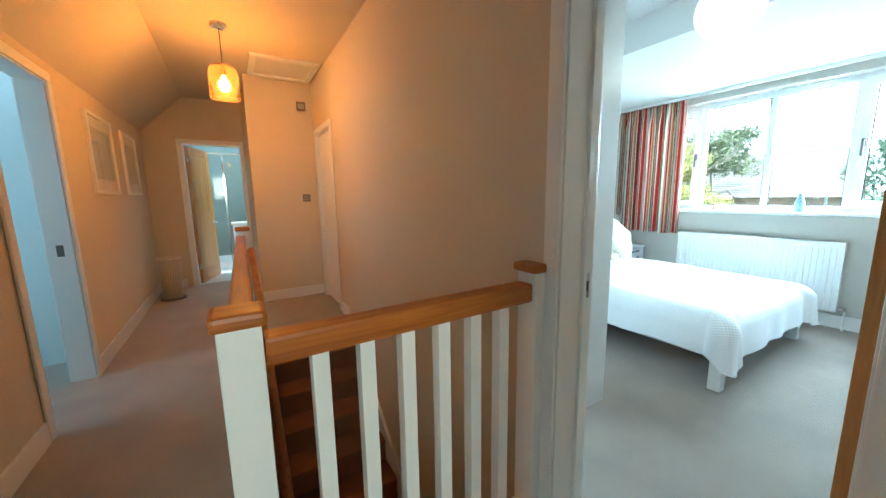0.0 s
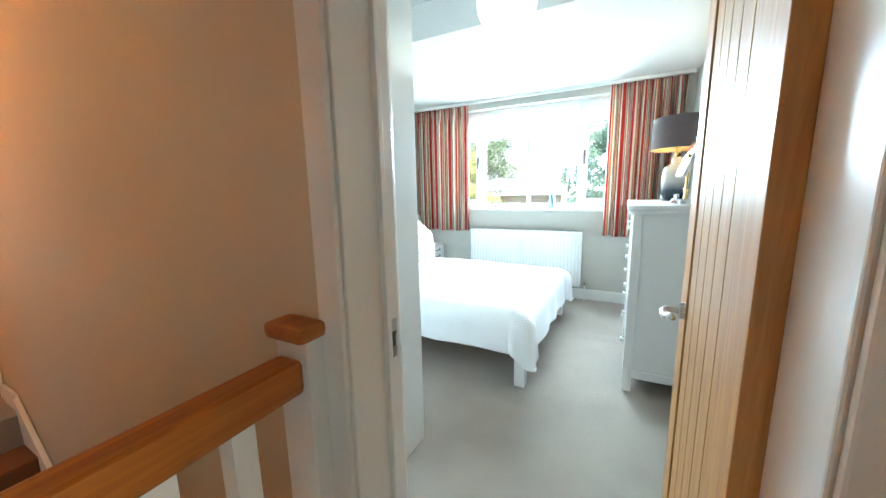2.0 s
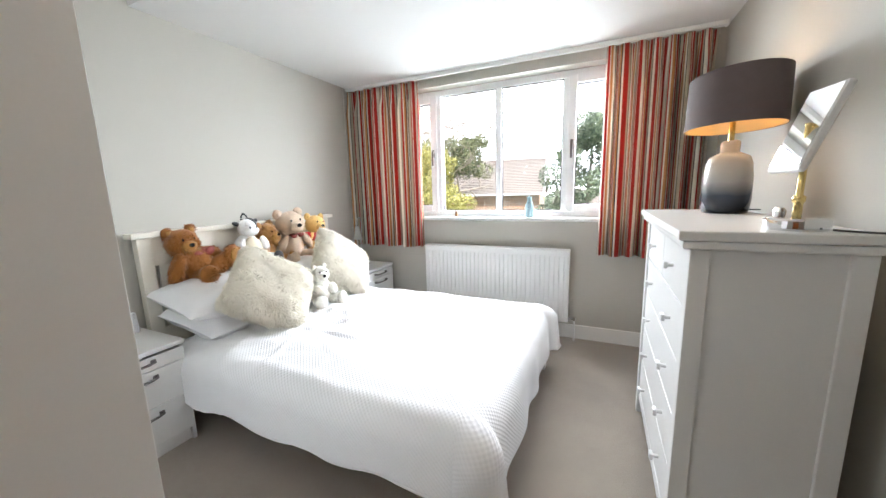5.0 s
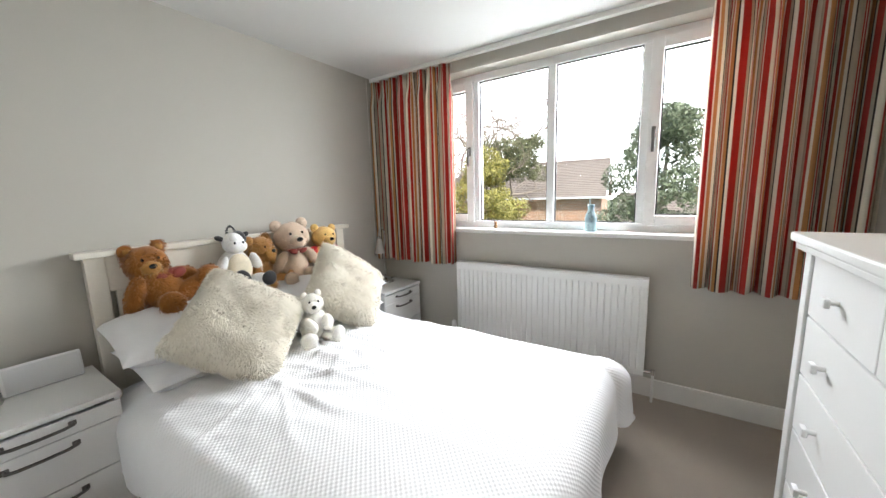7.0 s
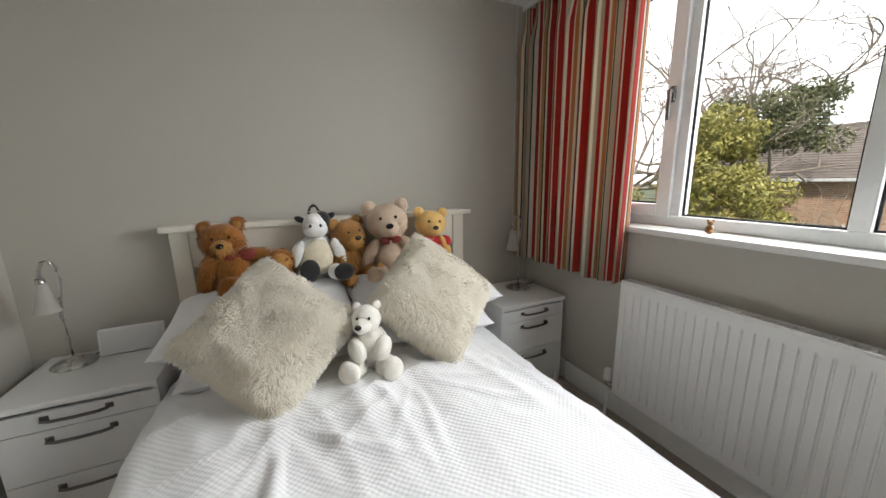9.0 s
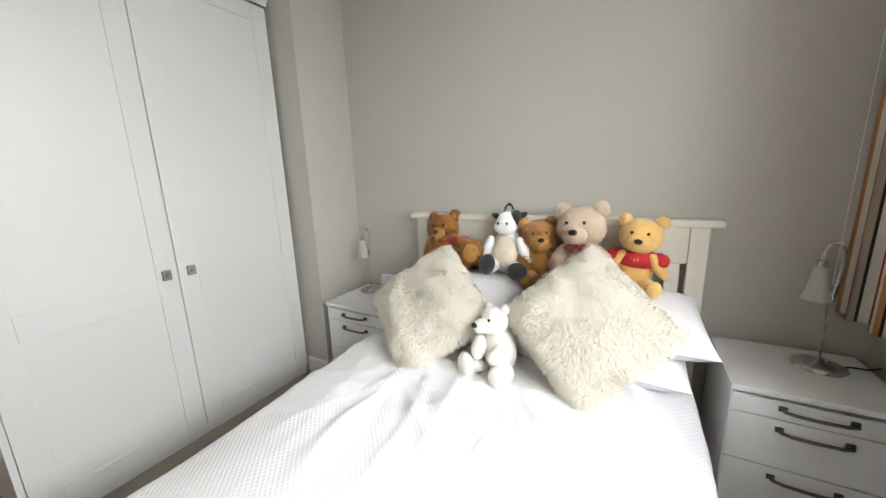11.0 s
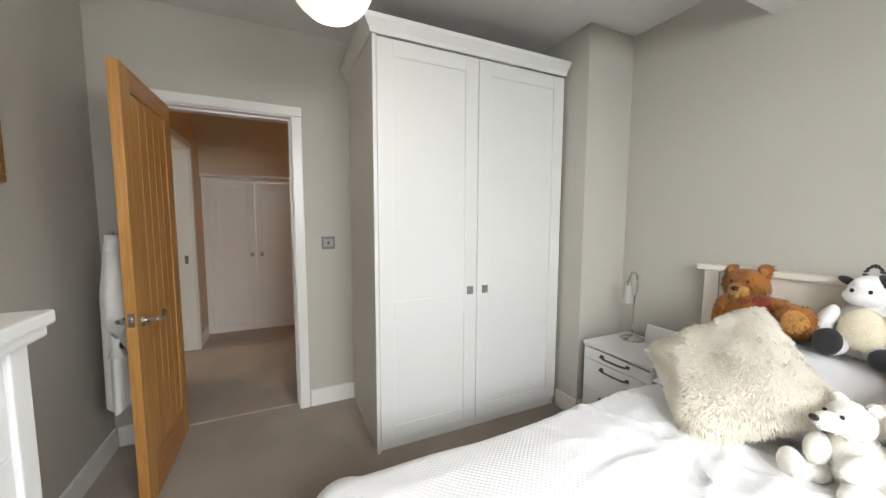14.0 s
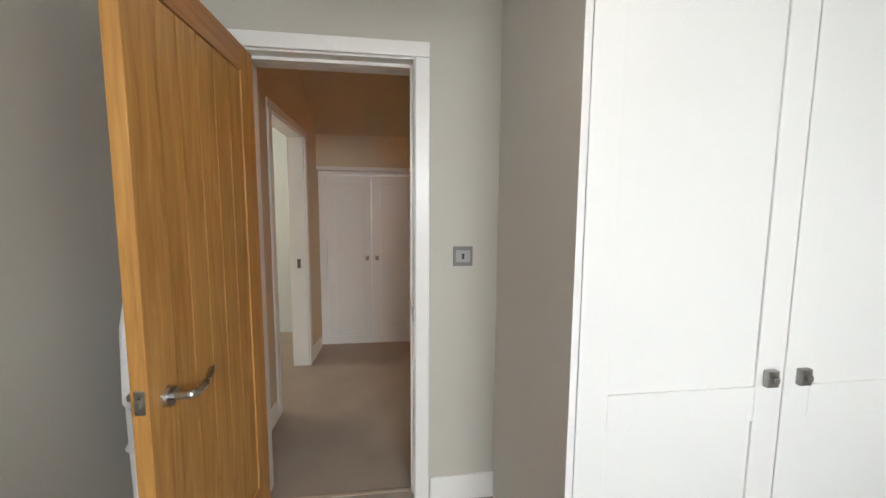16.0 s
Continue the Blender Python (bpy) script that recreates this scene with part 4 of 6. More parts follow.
def fur_cushion(at, size, seed, label):
    root = thing("cushion", label, "cushion", at, group="fur cushions on the bed")
    V, F = pillow_mesh(size, size, 0.21, seed, pinch=0.12)
    ob = new("cover", pydata("cover", V, F, [FUR_CREAM]))
    ob.parent = root
    inv = at.to_3x3().inverted()
    dr = tuple(inv @ Vector((0, -0.25, -0.9)))
    VV, FF = tufts(V, F, 21000, 0.018, seed, dr, 0.095, 0.38)
    ob = new("fur", pydata("fur", VV, FF, [FUR_CREAM], smooth=True))
    ob.parent = root
    tagged(ob, kind="stuff")
    return root


fur_cushion(pose(3.065, 2.165, 0.735, 49, 0, -4) @ pose(0, 0, 0, 0, 0, 47), 0.46, 11, "shaggy cream fur cushion propped on its corner")
fur_cushion(pose(3.725, 2.195, 0.76, 55, 0, 8) @ pose(0, 0, 0, 0, 0, 42), 0.46, 12, "shaggy cream fur cushion propped beside the teddy bears")

# ---- soft toys on the pillows ----
def blob(c, r, rot=(0, 0, 0), n=18, m=12, lump=0.04, seed=0):
    """One stuffed lump as vertices and faces."""
    R = Euler([radians(a) for a in rot]).to_matrix()
    V, F = [], []
    for j in range(m + 1):
        th = math.pi * j / m
        for i in range(n):
            ph = 2 * math.pi * i / n
            d = Vector((math.sin(th) * math.cos(ph), math.sin(th) * math.sin(ph), math.cos(th)))
            k = 1 + lump * noise.noise(d * 2.2 + Vector((seed, c[0] * 9, c[2] * 9)))
            V.append(tuple(Vector(c) + R @ Vector((d.x * r[0] * k, d.y * r[1] * k, d.z * r[2] * k))))
    for j in range(m):
        for i in range(n):
            a, b = j * n + i, j * n + (i + 1) % n
            F.append((a, a + n, b + n, b))
    return V, F


def soft_toy(at, lumps, mats, label, fur, seed):
    """lumps: (centre, radii, turn, material index, furry). One plain mesh."""
    V, F, I = [], [], []
    for k, (c, r, rot, mi, furry) in enumerate(lumps):
        v, f = blob(c, r, rot, seed=seed + k)
        o = len(V)
        V += v
        F += [tuple(q + o for q in g) for g in f]
        I += [mi] * len(f)
        if furry:
            area = 4 * math.pi * (r[0] * r[1] + r[1] * r[2] + r[0] * r[2]) / 3
            vv, ff = tufts(v, f, int(area * 26000 * furry), fur, seed * 50 + k, (0, 0, -1), 0.16, 0.5)
            o = len(V)
            V += [tuple(q) for q in vv]
            F += [tuple(q + o for q in g) for g in ff]
            I += [mi] * len(ff)
    ob = new("soft_toy", pydata("soft_toy", V, F, mats, I))
    ob.matrix_basis = at
    return tagged(ob, label, "soft toy", "soft toys on the bed")


def plush(name, c):
    return mat(name, c, 0.95, vary=0.16, scale=25, bump=0.4, bscale=260, sheen=0.35)


GINGER, PINKB, YELLOW, TAN = plush("ginger_plush", (0.36, 0.135, 0.022)), plush("oatmeal_plush", (0.68, 0.53, 0.40)), plush("yellow_plush", (0.78, 0.50, 0.17)), plush("tan_plush", (0.45, 0.22, 0.06))
WHITEP, BLACKP, PAWS = soft_fur("white_plush", (0.95, 0.94, 0.91), 0.03), plush("black_plush", (0.02, 0.02, 0.022)), plush("golden_plush", (0.52, 0.27, 0.07))
REDC = mat("red_jersey", (0.50, 0.02, 0.025), 0.85, vary=0.06, scale=30, bump=0.3, bscale=400)
MAROON = mat("maroon_ribbon", (0.22, 0.03, 0.02), 0.6)
NOSE = mat("glossy_black", (0.012, 0.012, 0.012), 0.2)


def teddy(at, s, fur_m, muzzle_m, label, seed, fur=0.012, ribbon=True, arms=((-1, 20), (1, -20)), head_turn=0.0, shirt=None, density=1.0):
    """Sitting bear about one unit tall, facing -y."""
    d = density
    L = [((0, 0.02, 0.27), (0.20, 0.17, 0.25), (0, 0, 0), 0, d), ((0, -0.03, 0.66), (0.245, 0.21, 0.215), (0, 0, head_turn), 0, d),
         ((-0.19, 0.0, 0.84), (0.085, 0.045, 0.085), (0, 0, 0), 0, d), ((0.19, 0.0, 0.84), (0.085, 0.045, 0.085), (0, 0, 0), 0, d),
         ((-0.185, -0.035, 0.84), (0.045, 0.025, 0.045), (0, 0, 0), 1, 0), ((0.185, -0.035, 0.84), (0.045, 0.025, 0.045), (0, 0, 0), 1, 0),
         ((0, -0.215, 0.605), (0.115, 0.095, 0.095), (0, 0, 0), 1, d * 0.5), ((0, -0.305, 0.64), (0.045, 0.028, 0.032), (0, 0, 0), 2, 0),
         ((-0.085, -0.215, 0.725), (0.018, 0.014, 0.02), (0, 0, 0), 2, 0), ((0.085, -0.215, 0.725), (0.018, 0.014, 0.02), (0, 0, 0), 2, 0)]
    for sx, tilt in arms:
        L.append(((sx * 0.24, -0.08, 0.33), (0.07, 0.08, 0.19), (25, sx * -28, tilt), 0, d))
    for sx in (-1, 1):
        L.append(((sx * 0.17, -0.20, 0.09), (0.095, 0.20, 0.09), (0, 0, sx * 20), 0, d))
        L.append(((sx * 0.235, -0.38, 0.12), (0.085, 0.05, 0.11), (10, 0, sx * 20), 0, d * 0.4))
        L.append(((sx * 0.242, -0.405, 0.12), (0.06, 0.035, 0.08), (10, 0, sx * 20), 1, 0))
    if ribbon:
        L += [((0, -0.13, 0.48), (0.12, 0.06, 0.03), (0, 0, 0), 3, 0), ((-0.07, -0.20, 0.46), (0.06, 0.02, 0.035), (0, 20, 0), 3, 0), ((0.07, -0.20, 0.46), (0.06, 0.02, 0.035), (0, -20, 0), 3, 0)]
    if shirt:
        for k in range(6):
            L.append(((-0.09 + 0.036 * k, -0.192 + 0.012 * abs(k - 2.5), 0.39 + 0.012 * (k % 2)), (0.012, 0.008, 0.022), (0, 0, 0), 4, 0))
        L += [((0, 0.005, 0.375), (0.25, 0.20, 0.135), (0, 0, 0), 3, 0), ((-0.235, -0.06, 0.395), (0.105, 0.105, 0.095), (20, 28, 0), 3, 0), ((0.235, -0.06, 0.395), (0.105, 0.105, 0.095), (20, -28, 0), 3, 0)]
    L = [(tuple(q * s for q in c), tuple(q * s for q in r), rot, mi, f) for c, r, rot, mi, f in L]
    return soft_toy(at, L, [fur_m, muzzle_m, NOSE, shirt or MAROON, TAN], label, fur, seed)


# reclining ginger bear, one leg raised towards the room
gb = [((0.02, -0.065, 0.10), (0.090, 0.075, 0.115), (0, -14, 0), 0, 1), ((-0.02, -0.035, 0.232), (0.088, 0.074, 0.080), (0, -10, 0), 0, 1),
      ((-0.085, -0.015, 0.292), (0.031, 0.017, 0.032), (0, 0, 0), 0, 1), ((0.045, -0.015, 0.305), (0.031, 0.017, 0.032), (0, 0, 0), 0, 1),
      ((-0.084, -0.03, 0.290), (0.017, 0.010, 0.018), (0, 0, 0), 1, 0), ((0.044, -0.03, 0.303), (0.017, 0.010, 0.018), (0, 0, 0), 1, 0),
      ((-0.022, -0.098, 0.212), (0.043, 0.034, 0.035), (0, 0, 0), 1, 0.5), ((-0.025, -0.131, 0.222), (0.017, 0.010, 0.012), (0, 0, 0), 2, 0),
      ((-0.052, -0.098, 0.252), (0.007, 0.006, 0.008), (0, 0, 0), 2, 0), ((0.010, -0.100, 0.256), (0.007, 0.006, 0.008), (0, 0, 0), 2, 0),
      ((-0.088, -0.075, 0.085), (0.036, 0.040, 0.095), (15, 12, 0), 0, 1), ((0.105, -0.07, 0.155), (0.085, 0.038, 0.038), (0, 12, 0), 0, 1),
      ((0.125, -0.115, 0.080), (0.095, 0.050, 0.052), (0, -28, 0), 0, 1), ((0.200, -0.150, 0.125), (0.060, 0.036, 0.066), (0, 0, 12), 0, 1),
      ((0.204, -0.178, 0.125), (0.043, 0.016, 0.049), (0, 0, 12), 1, 0.2), ((0.02, -0.14, 0.035), (0.052, 0.085, 0.048), (0, 0, -14), 0, 1),
      ((0.0, -0.205, 0.045), (0.052, 0.030, 0.056), (0, 0, -14), 0, 0.6), ((0.035, -0.085, 0.168), (0.062, 0.040, 0.022), (0, -16, 0), 3, 0),
      ((0.078, -0.118, 0.172), (0.034, 0.012, 0.024), (0, -25, 0), 3, 0), ((0.01, -0.118, 0.158), (0.030, 0.012, 0.022), (0, 25, 0), 3, 0)]
soft_toy(pose(2.905, 2.685, 0.785, 0, 0, 3), gb, [GINGER, PAWS, NOSE, MAROON], "shaggy ginger teddy bear with a maroon ribbon reclining on the pillow", 0.014, 1)
teddy(pose(3.665, 2.615, 0.765, 0, -4, -10), 0.445, PINKB, PINKB, "large oatmeal plush teddy bear with a brown ribbon", 3, 0.009, density=0.8)
teddy(pose(3.872, 2.605, 0.795, 0, 4, -6), 0.355, YELLOW, YELLOW, "short-haired yellow teddy bear in a red top", 4, 0.004, ribbon=False, shirt=REDC, density=0.3)
teddy(pose(3.452, 2.645, 0.772, 0, -4, 20), 0.35, TAN, PAWS, "curly tan teddy bear slumped between two others", 5, 0.015, ribbon=False)
# black and white cow
CREAMP, SNOW = plush("cream_plush", (0.80, 0.72, 0.55)), plush("snow_plush", (0.88, 0.88, 0.87))
cow = [((0, 0.02, 0.11), (0.094, 0.076, 0.115), (0, 0, 0), 0, 0.9), ((0, -0.035, 0.115), (0.066, 0.044, 0.085), (0, 0, 0), 2, 0.9), ((0, -0.01, 0.262), (0.060, 0.055, 0.062), (0, 0, 0), 0, 0),
       ((0.034, 0.004, 0.282), (0.042, 0.052, 0.05), (0, 0, 0), 1, 0), ((-0.004, -0.05, 0.242), (0.056, 0.042, 0.038), (0, 0, 0), 0, 0), ((-0.012, -0.052, 0.288), (0.026, 0.02, 0.026), (0, 0, 0), 0, 0),
       ((-0.066, 0.0, 0.296), (0.028, 0.012, 0.015), (0, 25, 0), 1, 0), ((0.074, 0.0, 0.305), (0.026, 0.012, 0.015), (0, -30, 0), 1, 0),
       ((-0.098, -0.03, 0.13), (0.028, 0.035, 0.075), (20, 22, 0), 0, 0.4), ((0.098, -0.03, 0.13), (0.028, 0.035, 0.075), (20, -22, 0), 0, 0.4),
       ((-0.06, -0.09, 0.045), (0.040, 0.07, 0.040), (0, 0, -8), 0, 0.3), ((0.075, -0.09, 0.035), (0.040, 0.07, 0.040), (0, 0, 18), 0, 0.3),
       ((-0.052, -0.155, 0.062), (0.044, 0.022, 0.052), (-10, 0, -8), 1, 0), ((0.098, -0.15, 0.04), (0.050, 0.024, 0.042), (0, 0, 18), 1, 0),
       ((-0.028, -0.084, 0.262), (0.006, 0.006, 0.008), (0, 0, 0), 1, 0), ((0.018, -0.084, 0.262), (0.006, 0.006, 0.008), (0, 0, 0), 1, 0)]
for a in range(9):
    an = math.pi * a / 8
    cow.append(((0.022 * math.cos(an), 0.0, 0.325 + 0.035 * math.sin(an)), (0.005, 0.005, 0.009), (0, -90 + 180 * a / 8, 0), 1, 0))
soft_toy(pose(3.285, 2.60, 0.800, -6, 0, 0), cow, [SNOW, BLACKP, CREAMP], "black and white plush cow sitting against the headboard", 0.006, 7)
# small white bear in front of the cushions
wb = [((0, 0.01, 0.085), (0.072, 0.062, 0.092), (0, 0, 0), 0, 1), ((-0.008, -0.01, 0.205), (0.054, 0.056, 0.052), (0, 0, 0), 0, 1), ((-0.02, -0.06, 0.20), (0.032, 0.042, 0.028), (0, 0, -18), 0, 0.6),
      ((-0.034, -0.10, 0.21), (0.012, 0.009, 0.010), (0, 0, 0), 1, 0), ((-0.042, 0.005, 0.25), (0.018, 0.012, 0.018), (0, 0, 0), 0, 0.6), ((0.03, 0.005, 0.253), (0.018, 0.012, 0.018), (0, 0, 0), 0, 0.6),
      ((-0.038, -0.056, 0.226), (0.005, 0.005, 0.006), (0, 0, 0), 1, 0), ((0.004, -0.062, 0.226), (0.005, 0.005, 0.006), (0, 0, 0), 1, 0),
      ((-0.046, -0.055, 0.105), (0.030, 0.052, 0.032), (30, 0, 25), 0, 1), ((0.046, -0.055, 0.105), (0.030, 0.052, 0.032), (30, 0, -25), 0, 1),
      ((-0.055, -0.06, 0.035), (0.042, 0.058, 0.038), (0, 0, -20), 0, 1), ((0.058, -0.06, 0.035), (0.042, 0.058, 0.038), (0, 0, 20), 0, 1),
      ((-0.074, -0.105, 0.045), (0.040, 0.026, 0.046), (0, 0, -20), 0, 0.6), ((0.078, -0.105, 0.045), (0.040, 0.026, 0.046), (0, 0, 20), 0, 0.6)]
IVORY = plush("ivory_plush", (0.86, 0.83, 0.76))
soft_toy(pose(3.41, 2.11, 0.535, 0, 0, -14) @ Matrix.Diagonal((1.04, 1.04, 1.04, 1)), wb, [IVORY, NOSE], "small white plush bear with black nose on the duvet", 0.007, 9)


# ---- bedside tables ----
def nightstand(at, label):
    w, d, h = 0.45, 0.40, 0.565
    r = thing("bedside_table", label, "bedside table", at, group="bedside tables")
    part("top", box(-w / 2 - 0.004, -0.012, h - 0.022, w / 2 + 0.004, d, h, 0.003), FURN, r)
    for x in (-w / 2, w / 2 - 0.018):
        part("side", box(x, 0.0, 0.0, x + 0.018, d, h - 0.023, 0.001), FURN, r)
    part("back", box(-w / 2 + 0.018, d - 0.012, 0.03, w / 2 - 0.018, d - 0.002, h - 0.023), FURN, r)
    part("plinth", box(-w / 2 + 0.018, 0.02, 0.0, w / 2 - 0.018, 0.035, 0.07), FURN, r)
    part("bottom", box(-w / 2 + 0.018, 0.02, 0.07, w / 2 - 0.018, d - 0.012, 0.085), FURN, r)
    for z0, z1, hz in ((0.462, 0.528, 0.505), (0.275, 0.458, 0.425), (0.075, 0.271, 0.235)):
        f = part("drawer", box(-w / 2 + 0.003, -0.006, z0, w / 2 - 0.003, 0.014, z1, 0.002), FURN, r)
        bm = tube([(-0.085, -0.006, hz), (-0.085, -0.026, hz), (-0.06, -0.032, hz - 0.002), (0.0, -0.034, hz - 0.003), (0.06, -0.032, hz - 0.002), (0.085, -0.026, hz), (0.085, -0.006, hz)], 0.0058, 10)
        for sx in (-1, 1):
            bx(bm, sx * 0.085 - 0.011, -0.012, hz - 0.009, sx * 0.085 + 0.011, -0.005, hz + 0.009, 0.002)
        part("pull", bm, DARKMET, f, "bowed pewter drawer pull")
    return r


na = nightstand(pose(2.43, 2.345, 0), "white three-drawer bedside table with pewter pulls")
nb = copy_thing(na, pose(4.425, 2.345, 0))
FROST = mat("frosted_glass", (0.66, 0.64, 0.60), 0.45, trans=0.6, vary=0.02)


def bedside_lamp(at):
    r = thing("bedside_lamp", "small nickel bedside lamp with frosted glass bell shade, unlit", "lamp", at, group="bedside lamps")
    part("foot", lathe([(0.0, 0.0), (0.063, 0.0), (0.066, 0.005), (0.052, 0.014), (0.018, 0.02), (0.009, 0.03), (0.0, 0.03)], 32), CHROME, r, smooth=True)
    part("stem", tube([(0, 0, 0.02), (0.002, 0, 0.10), (-0.004, 0, 0.19), (0.004, 0, 0.26), (0.012, 0, 0.32), (0.010, 0, 0.365), (-0.004, 0, 0.392), (-0.020, 0, 0.388), (-0.030, 0, 0.362), (-0.032, 0, 0.33)], 0.0055, 10), CHROME, r, smooth=True)
    sh = part("shade", lathe([(0.010, 0.322), (0.016, 0.314), (0.020, 0.285), (0.025, 0.25), (0.032, 0.222), (0.037, 0.212)], 28), FROST, r, "frosted glass bell shade", smooth=True)
    sh.location = (-0.032, 0, 0)
    part("cap", lathe([(0.0, 0.335), (0.011, 0.335), (0.015, 0.318), (0.013, 0.312)], 20), CHROME, sh, smooth=True)
    part("cable", tube([(0.04, 0.02, 0.004), (0.07, 0.05, 0.004), (0.10, 0.06, 0.004), (0.13, 0.10, 0.003)], 0.0025, 6), BLACK, r)
    return r


la = bedside_lamp(pose(2.32, 2.63, 0.565, 0, 0, 20) @ Matrix.Diagonal((1.1, 1.1, 1.1, 1)))
copy_thing(la, pose(4.50, 2.60, 0.565, 0, 0, -20) @ Matrix.Diagonal((1.1, 1.1, 1.1, 1)))
sp = thing("tablet_speaker", "flat white rounded slab leaning on the bedside table", "speaker", pose(2.505, 2.655, 0.566, -10, 0, 0))
part("body", box(-0.115, -0.012, 0.0, 0.115, 0.012, 0.115, 0.011), mat("matt_white_plastic", (0.74, 0.74, 0.74), 0.5), sp)
part("face", box(-0.105, -0.0135, 0.008, 0.105, -0.0115, 0.107, 0.001), mat("pale_mesh", (0.66, 0.66, 0.66), 0.8, bump=0.5, bscale=500), sp)

# ---- sill ornaments ----
BLUE = mat("pale_blue_ceramic", (0.36, 0.50, 0.55), 0.25, vary=0.05, scale=18)
vs = thing("vase", "pale blue ceramic bottle vase with tiny marks on the sill", "vase", pose(4.775, 0.975, WZ0 + 0.001))
part("body", lathe([(0.0, 0.0), (0.034, 0.0), (0.038, 0.008), (0.038, 0.085), (0.030, 0.115), (0.019, 0.14), (0.020, 0.165), (0.023, 0.178), (0.018, 0.178), (0.016, 0.15), (0.0, 0.13)], 28), BLUE, vs, smooth=True)
bm = bmesh.new()
for k, (an, z) in enumerate(((170, 0.12), (185, 0.13), (178, 0.085), (195, 0.065), (168, 0.045), (200, 0.1))):
    a = radians(an)
    m_ = pose(0.0385 * math.cos(a), 0.0385 * math.sin(a), z, 0, 0, an)
    bmesh.ops.create_cube(bm, size=1, matrix=m_ @ Matrix.Diagonal((0.0016, 0.009, 0.004, 1)))
part("marks", bm, mat("slate_ink", (0.08, 0.11, 0.15), 0.5), vs)
V, F = [], []
for c, r in (((0, 0, 0.018), (0.016, 0.013, 0.019)), ((0, -0.004, 0.044), (0.012, 0.012, 0.012)), ((-0.009, 0, 0.055), (0.005, 0.004, 0.005)), ((0.009, 0, 0.055), (0.005, 0.004, 0.005)), ((0.0, -0.014, 0.012), (0.014, 0.01, 0.008))):
    v, f = blob(c, r, n=12, m=8)
    o = len(V)
    V += v
    F += [tuple(q + o for q in g) for g in f]
ob = new("figurine", pydata("figurine", V, F, [mat("brown_resin", (0.28, 0.13, 0.04), 0.4, vary=0.2, scale=60)]))
ob.matrix_basis = pose(4.765, 1.66, WZ0 + 0.001, 0, 0, -70)
tagged(ob, "tiny brown resin animal figure on the window sill", "figurine")
V, F, I = [], [], []
for c, r, mi in (((0, 0, 0.035), (0.03, 0.026, 0.036), 2), ((0, 0, 0.085), (0.024, 0.022, 0.03), 0), ((0, 0, 0.13), (0.026, 0.025, 0.03), 1), ((0.0, 0.008, 0.142), (0.03, 0.027, 0.026), 3)):
    v, f = blob(c, r, n=14, m=10)
    o = len(V)
    V += v
    F += [tuple(q + o for q in g) for g in f]
    I += [mi] * len(f)
ob = new("doll", pydata("doll", V, F, [REDC, mat("doll_pink", (0.62, 0.36, 0.28), 0.5), mat("doll_blue", (0.06, 0.09, 0.25), 0.6), mat("doll_brown", (0.10, 0.045, 0.025), 0.6)], I))
ob.matrix_basis = pose(4.785, 2.075, WZ0 + 0.001)
tagged(ob, "small plain doll in red and blue on the sill", "doll")

# ---- switches, robe, pendant ----
def switch_plate(name, at, label, w=0.088, h=0.088, keys=1, material=CHROME):
    r = thing(name, label, "switch", at)
    part("plate", box(-w / 2, -0.007, -h / 2, w / 2, 0.0, h / 2, 0.002), material, r)
    part("insert", box(-w * 0.36, -0.0085, -h * 0.30, w * 0.36, -0.0065, h * 0.30, 0.001), mat("mid_grey_steel", (0.30, 0.295, 0.285), 0.4), r)
    for k in range(keys):
        x = (k - (keys - 1) / 2) * 0.024
        part("rocker", box(x - 0.006, -0.0105, -0.012, x + 0.006, -0.006, 0.012, 0.001), BLACK, r)
    for sx in (-1, 1):
        part("screw", rod((sx * 0.03, -0.008, 0), (sx * 0.03, -0.0065, 0), 0.003, 0.003, 8), SHINY, r)
    return r


switch_plate("light_switch", pose(X0, 0.903, 1.16, 0, 0, 90), "square pewter light switch with dark insert beside the doorway", material=mat("dark_grey_steel", (0.16, 0.155, 0.15), 0.4))
ROBE = mat("towelling", (0.76, 0.75, 0.73), 0.95, vary=0.05, scale=20, bump=0.8, bscale=220)
V, F = [], []
nr, nc = 26, 30
for r in range(nr + 1):
    v = r / nr
    for c in range(nc):
        a = 2 * math.pi * c / nc
        wx = 0.05 + 0.05 * min(v * 3.2, 1)
        k = 1 + 0.18 * math.sin(5 * a + 2.0 * v) * v
        V.append((wx * math.cos(a) * k, 0.055 * math.sin(a) * k * (0.5 + 0.5 * min(v * 3, 1)), -v * 0.82 + 0.012 * math.sin(3 * a) * (v > 0.97)))
for r in range(nr):
    for c in range(nc):
        a, b = r * nc + c, r * nc + (c + 1) % nc
        F.append((a, b, b + nc, a + nc))
F.append(tuple(range(nc))[::-1])
rb = thing("bathrobe", "white towelling bathrobe hanging behind the open door", "bathrobe", pose(1.66, -0.105, 1.25, 0, 0, 6))
ob = new("robe", pydata("robe", V, F, [ROBE]))
ob.parent = rb
for sx in (-1, 1):
    part("sleeve", tube([(sx * 0.05, 0.01, -0.08), (sx * 0.09, 0.01, -0.22), (sx * 0.10, 0.01, -0.42), (sx * 0.095, 0.01, -0.55)], [0.03, 0.035, 0.035, 0.04], 14), ROBE, rb, smooth=True)
part("belt", tube([(-0.08, 0.045, -0.4), (0.0, 0.06, -0.42), (0.08, 0.05, -0.4), (0.06, 0.06, -0.6)], 0.009, 8), ROBE, rb, smooth=True)
part("hook", tube([(0, 0.075, 0.03), (0, 0.06, 0.02), (0, -0.02, 0.0), (0, 0.0, 0.02)], 0.006, 8), CHROME, rb)
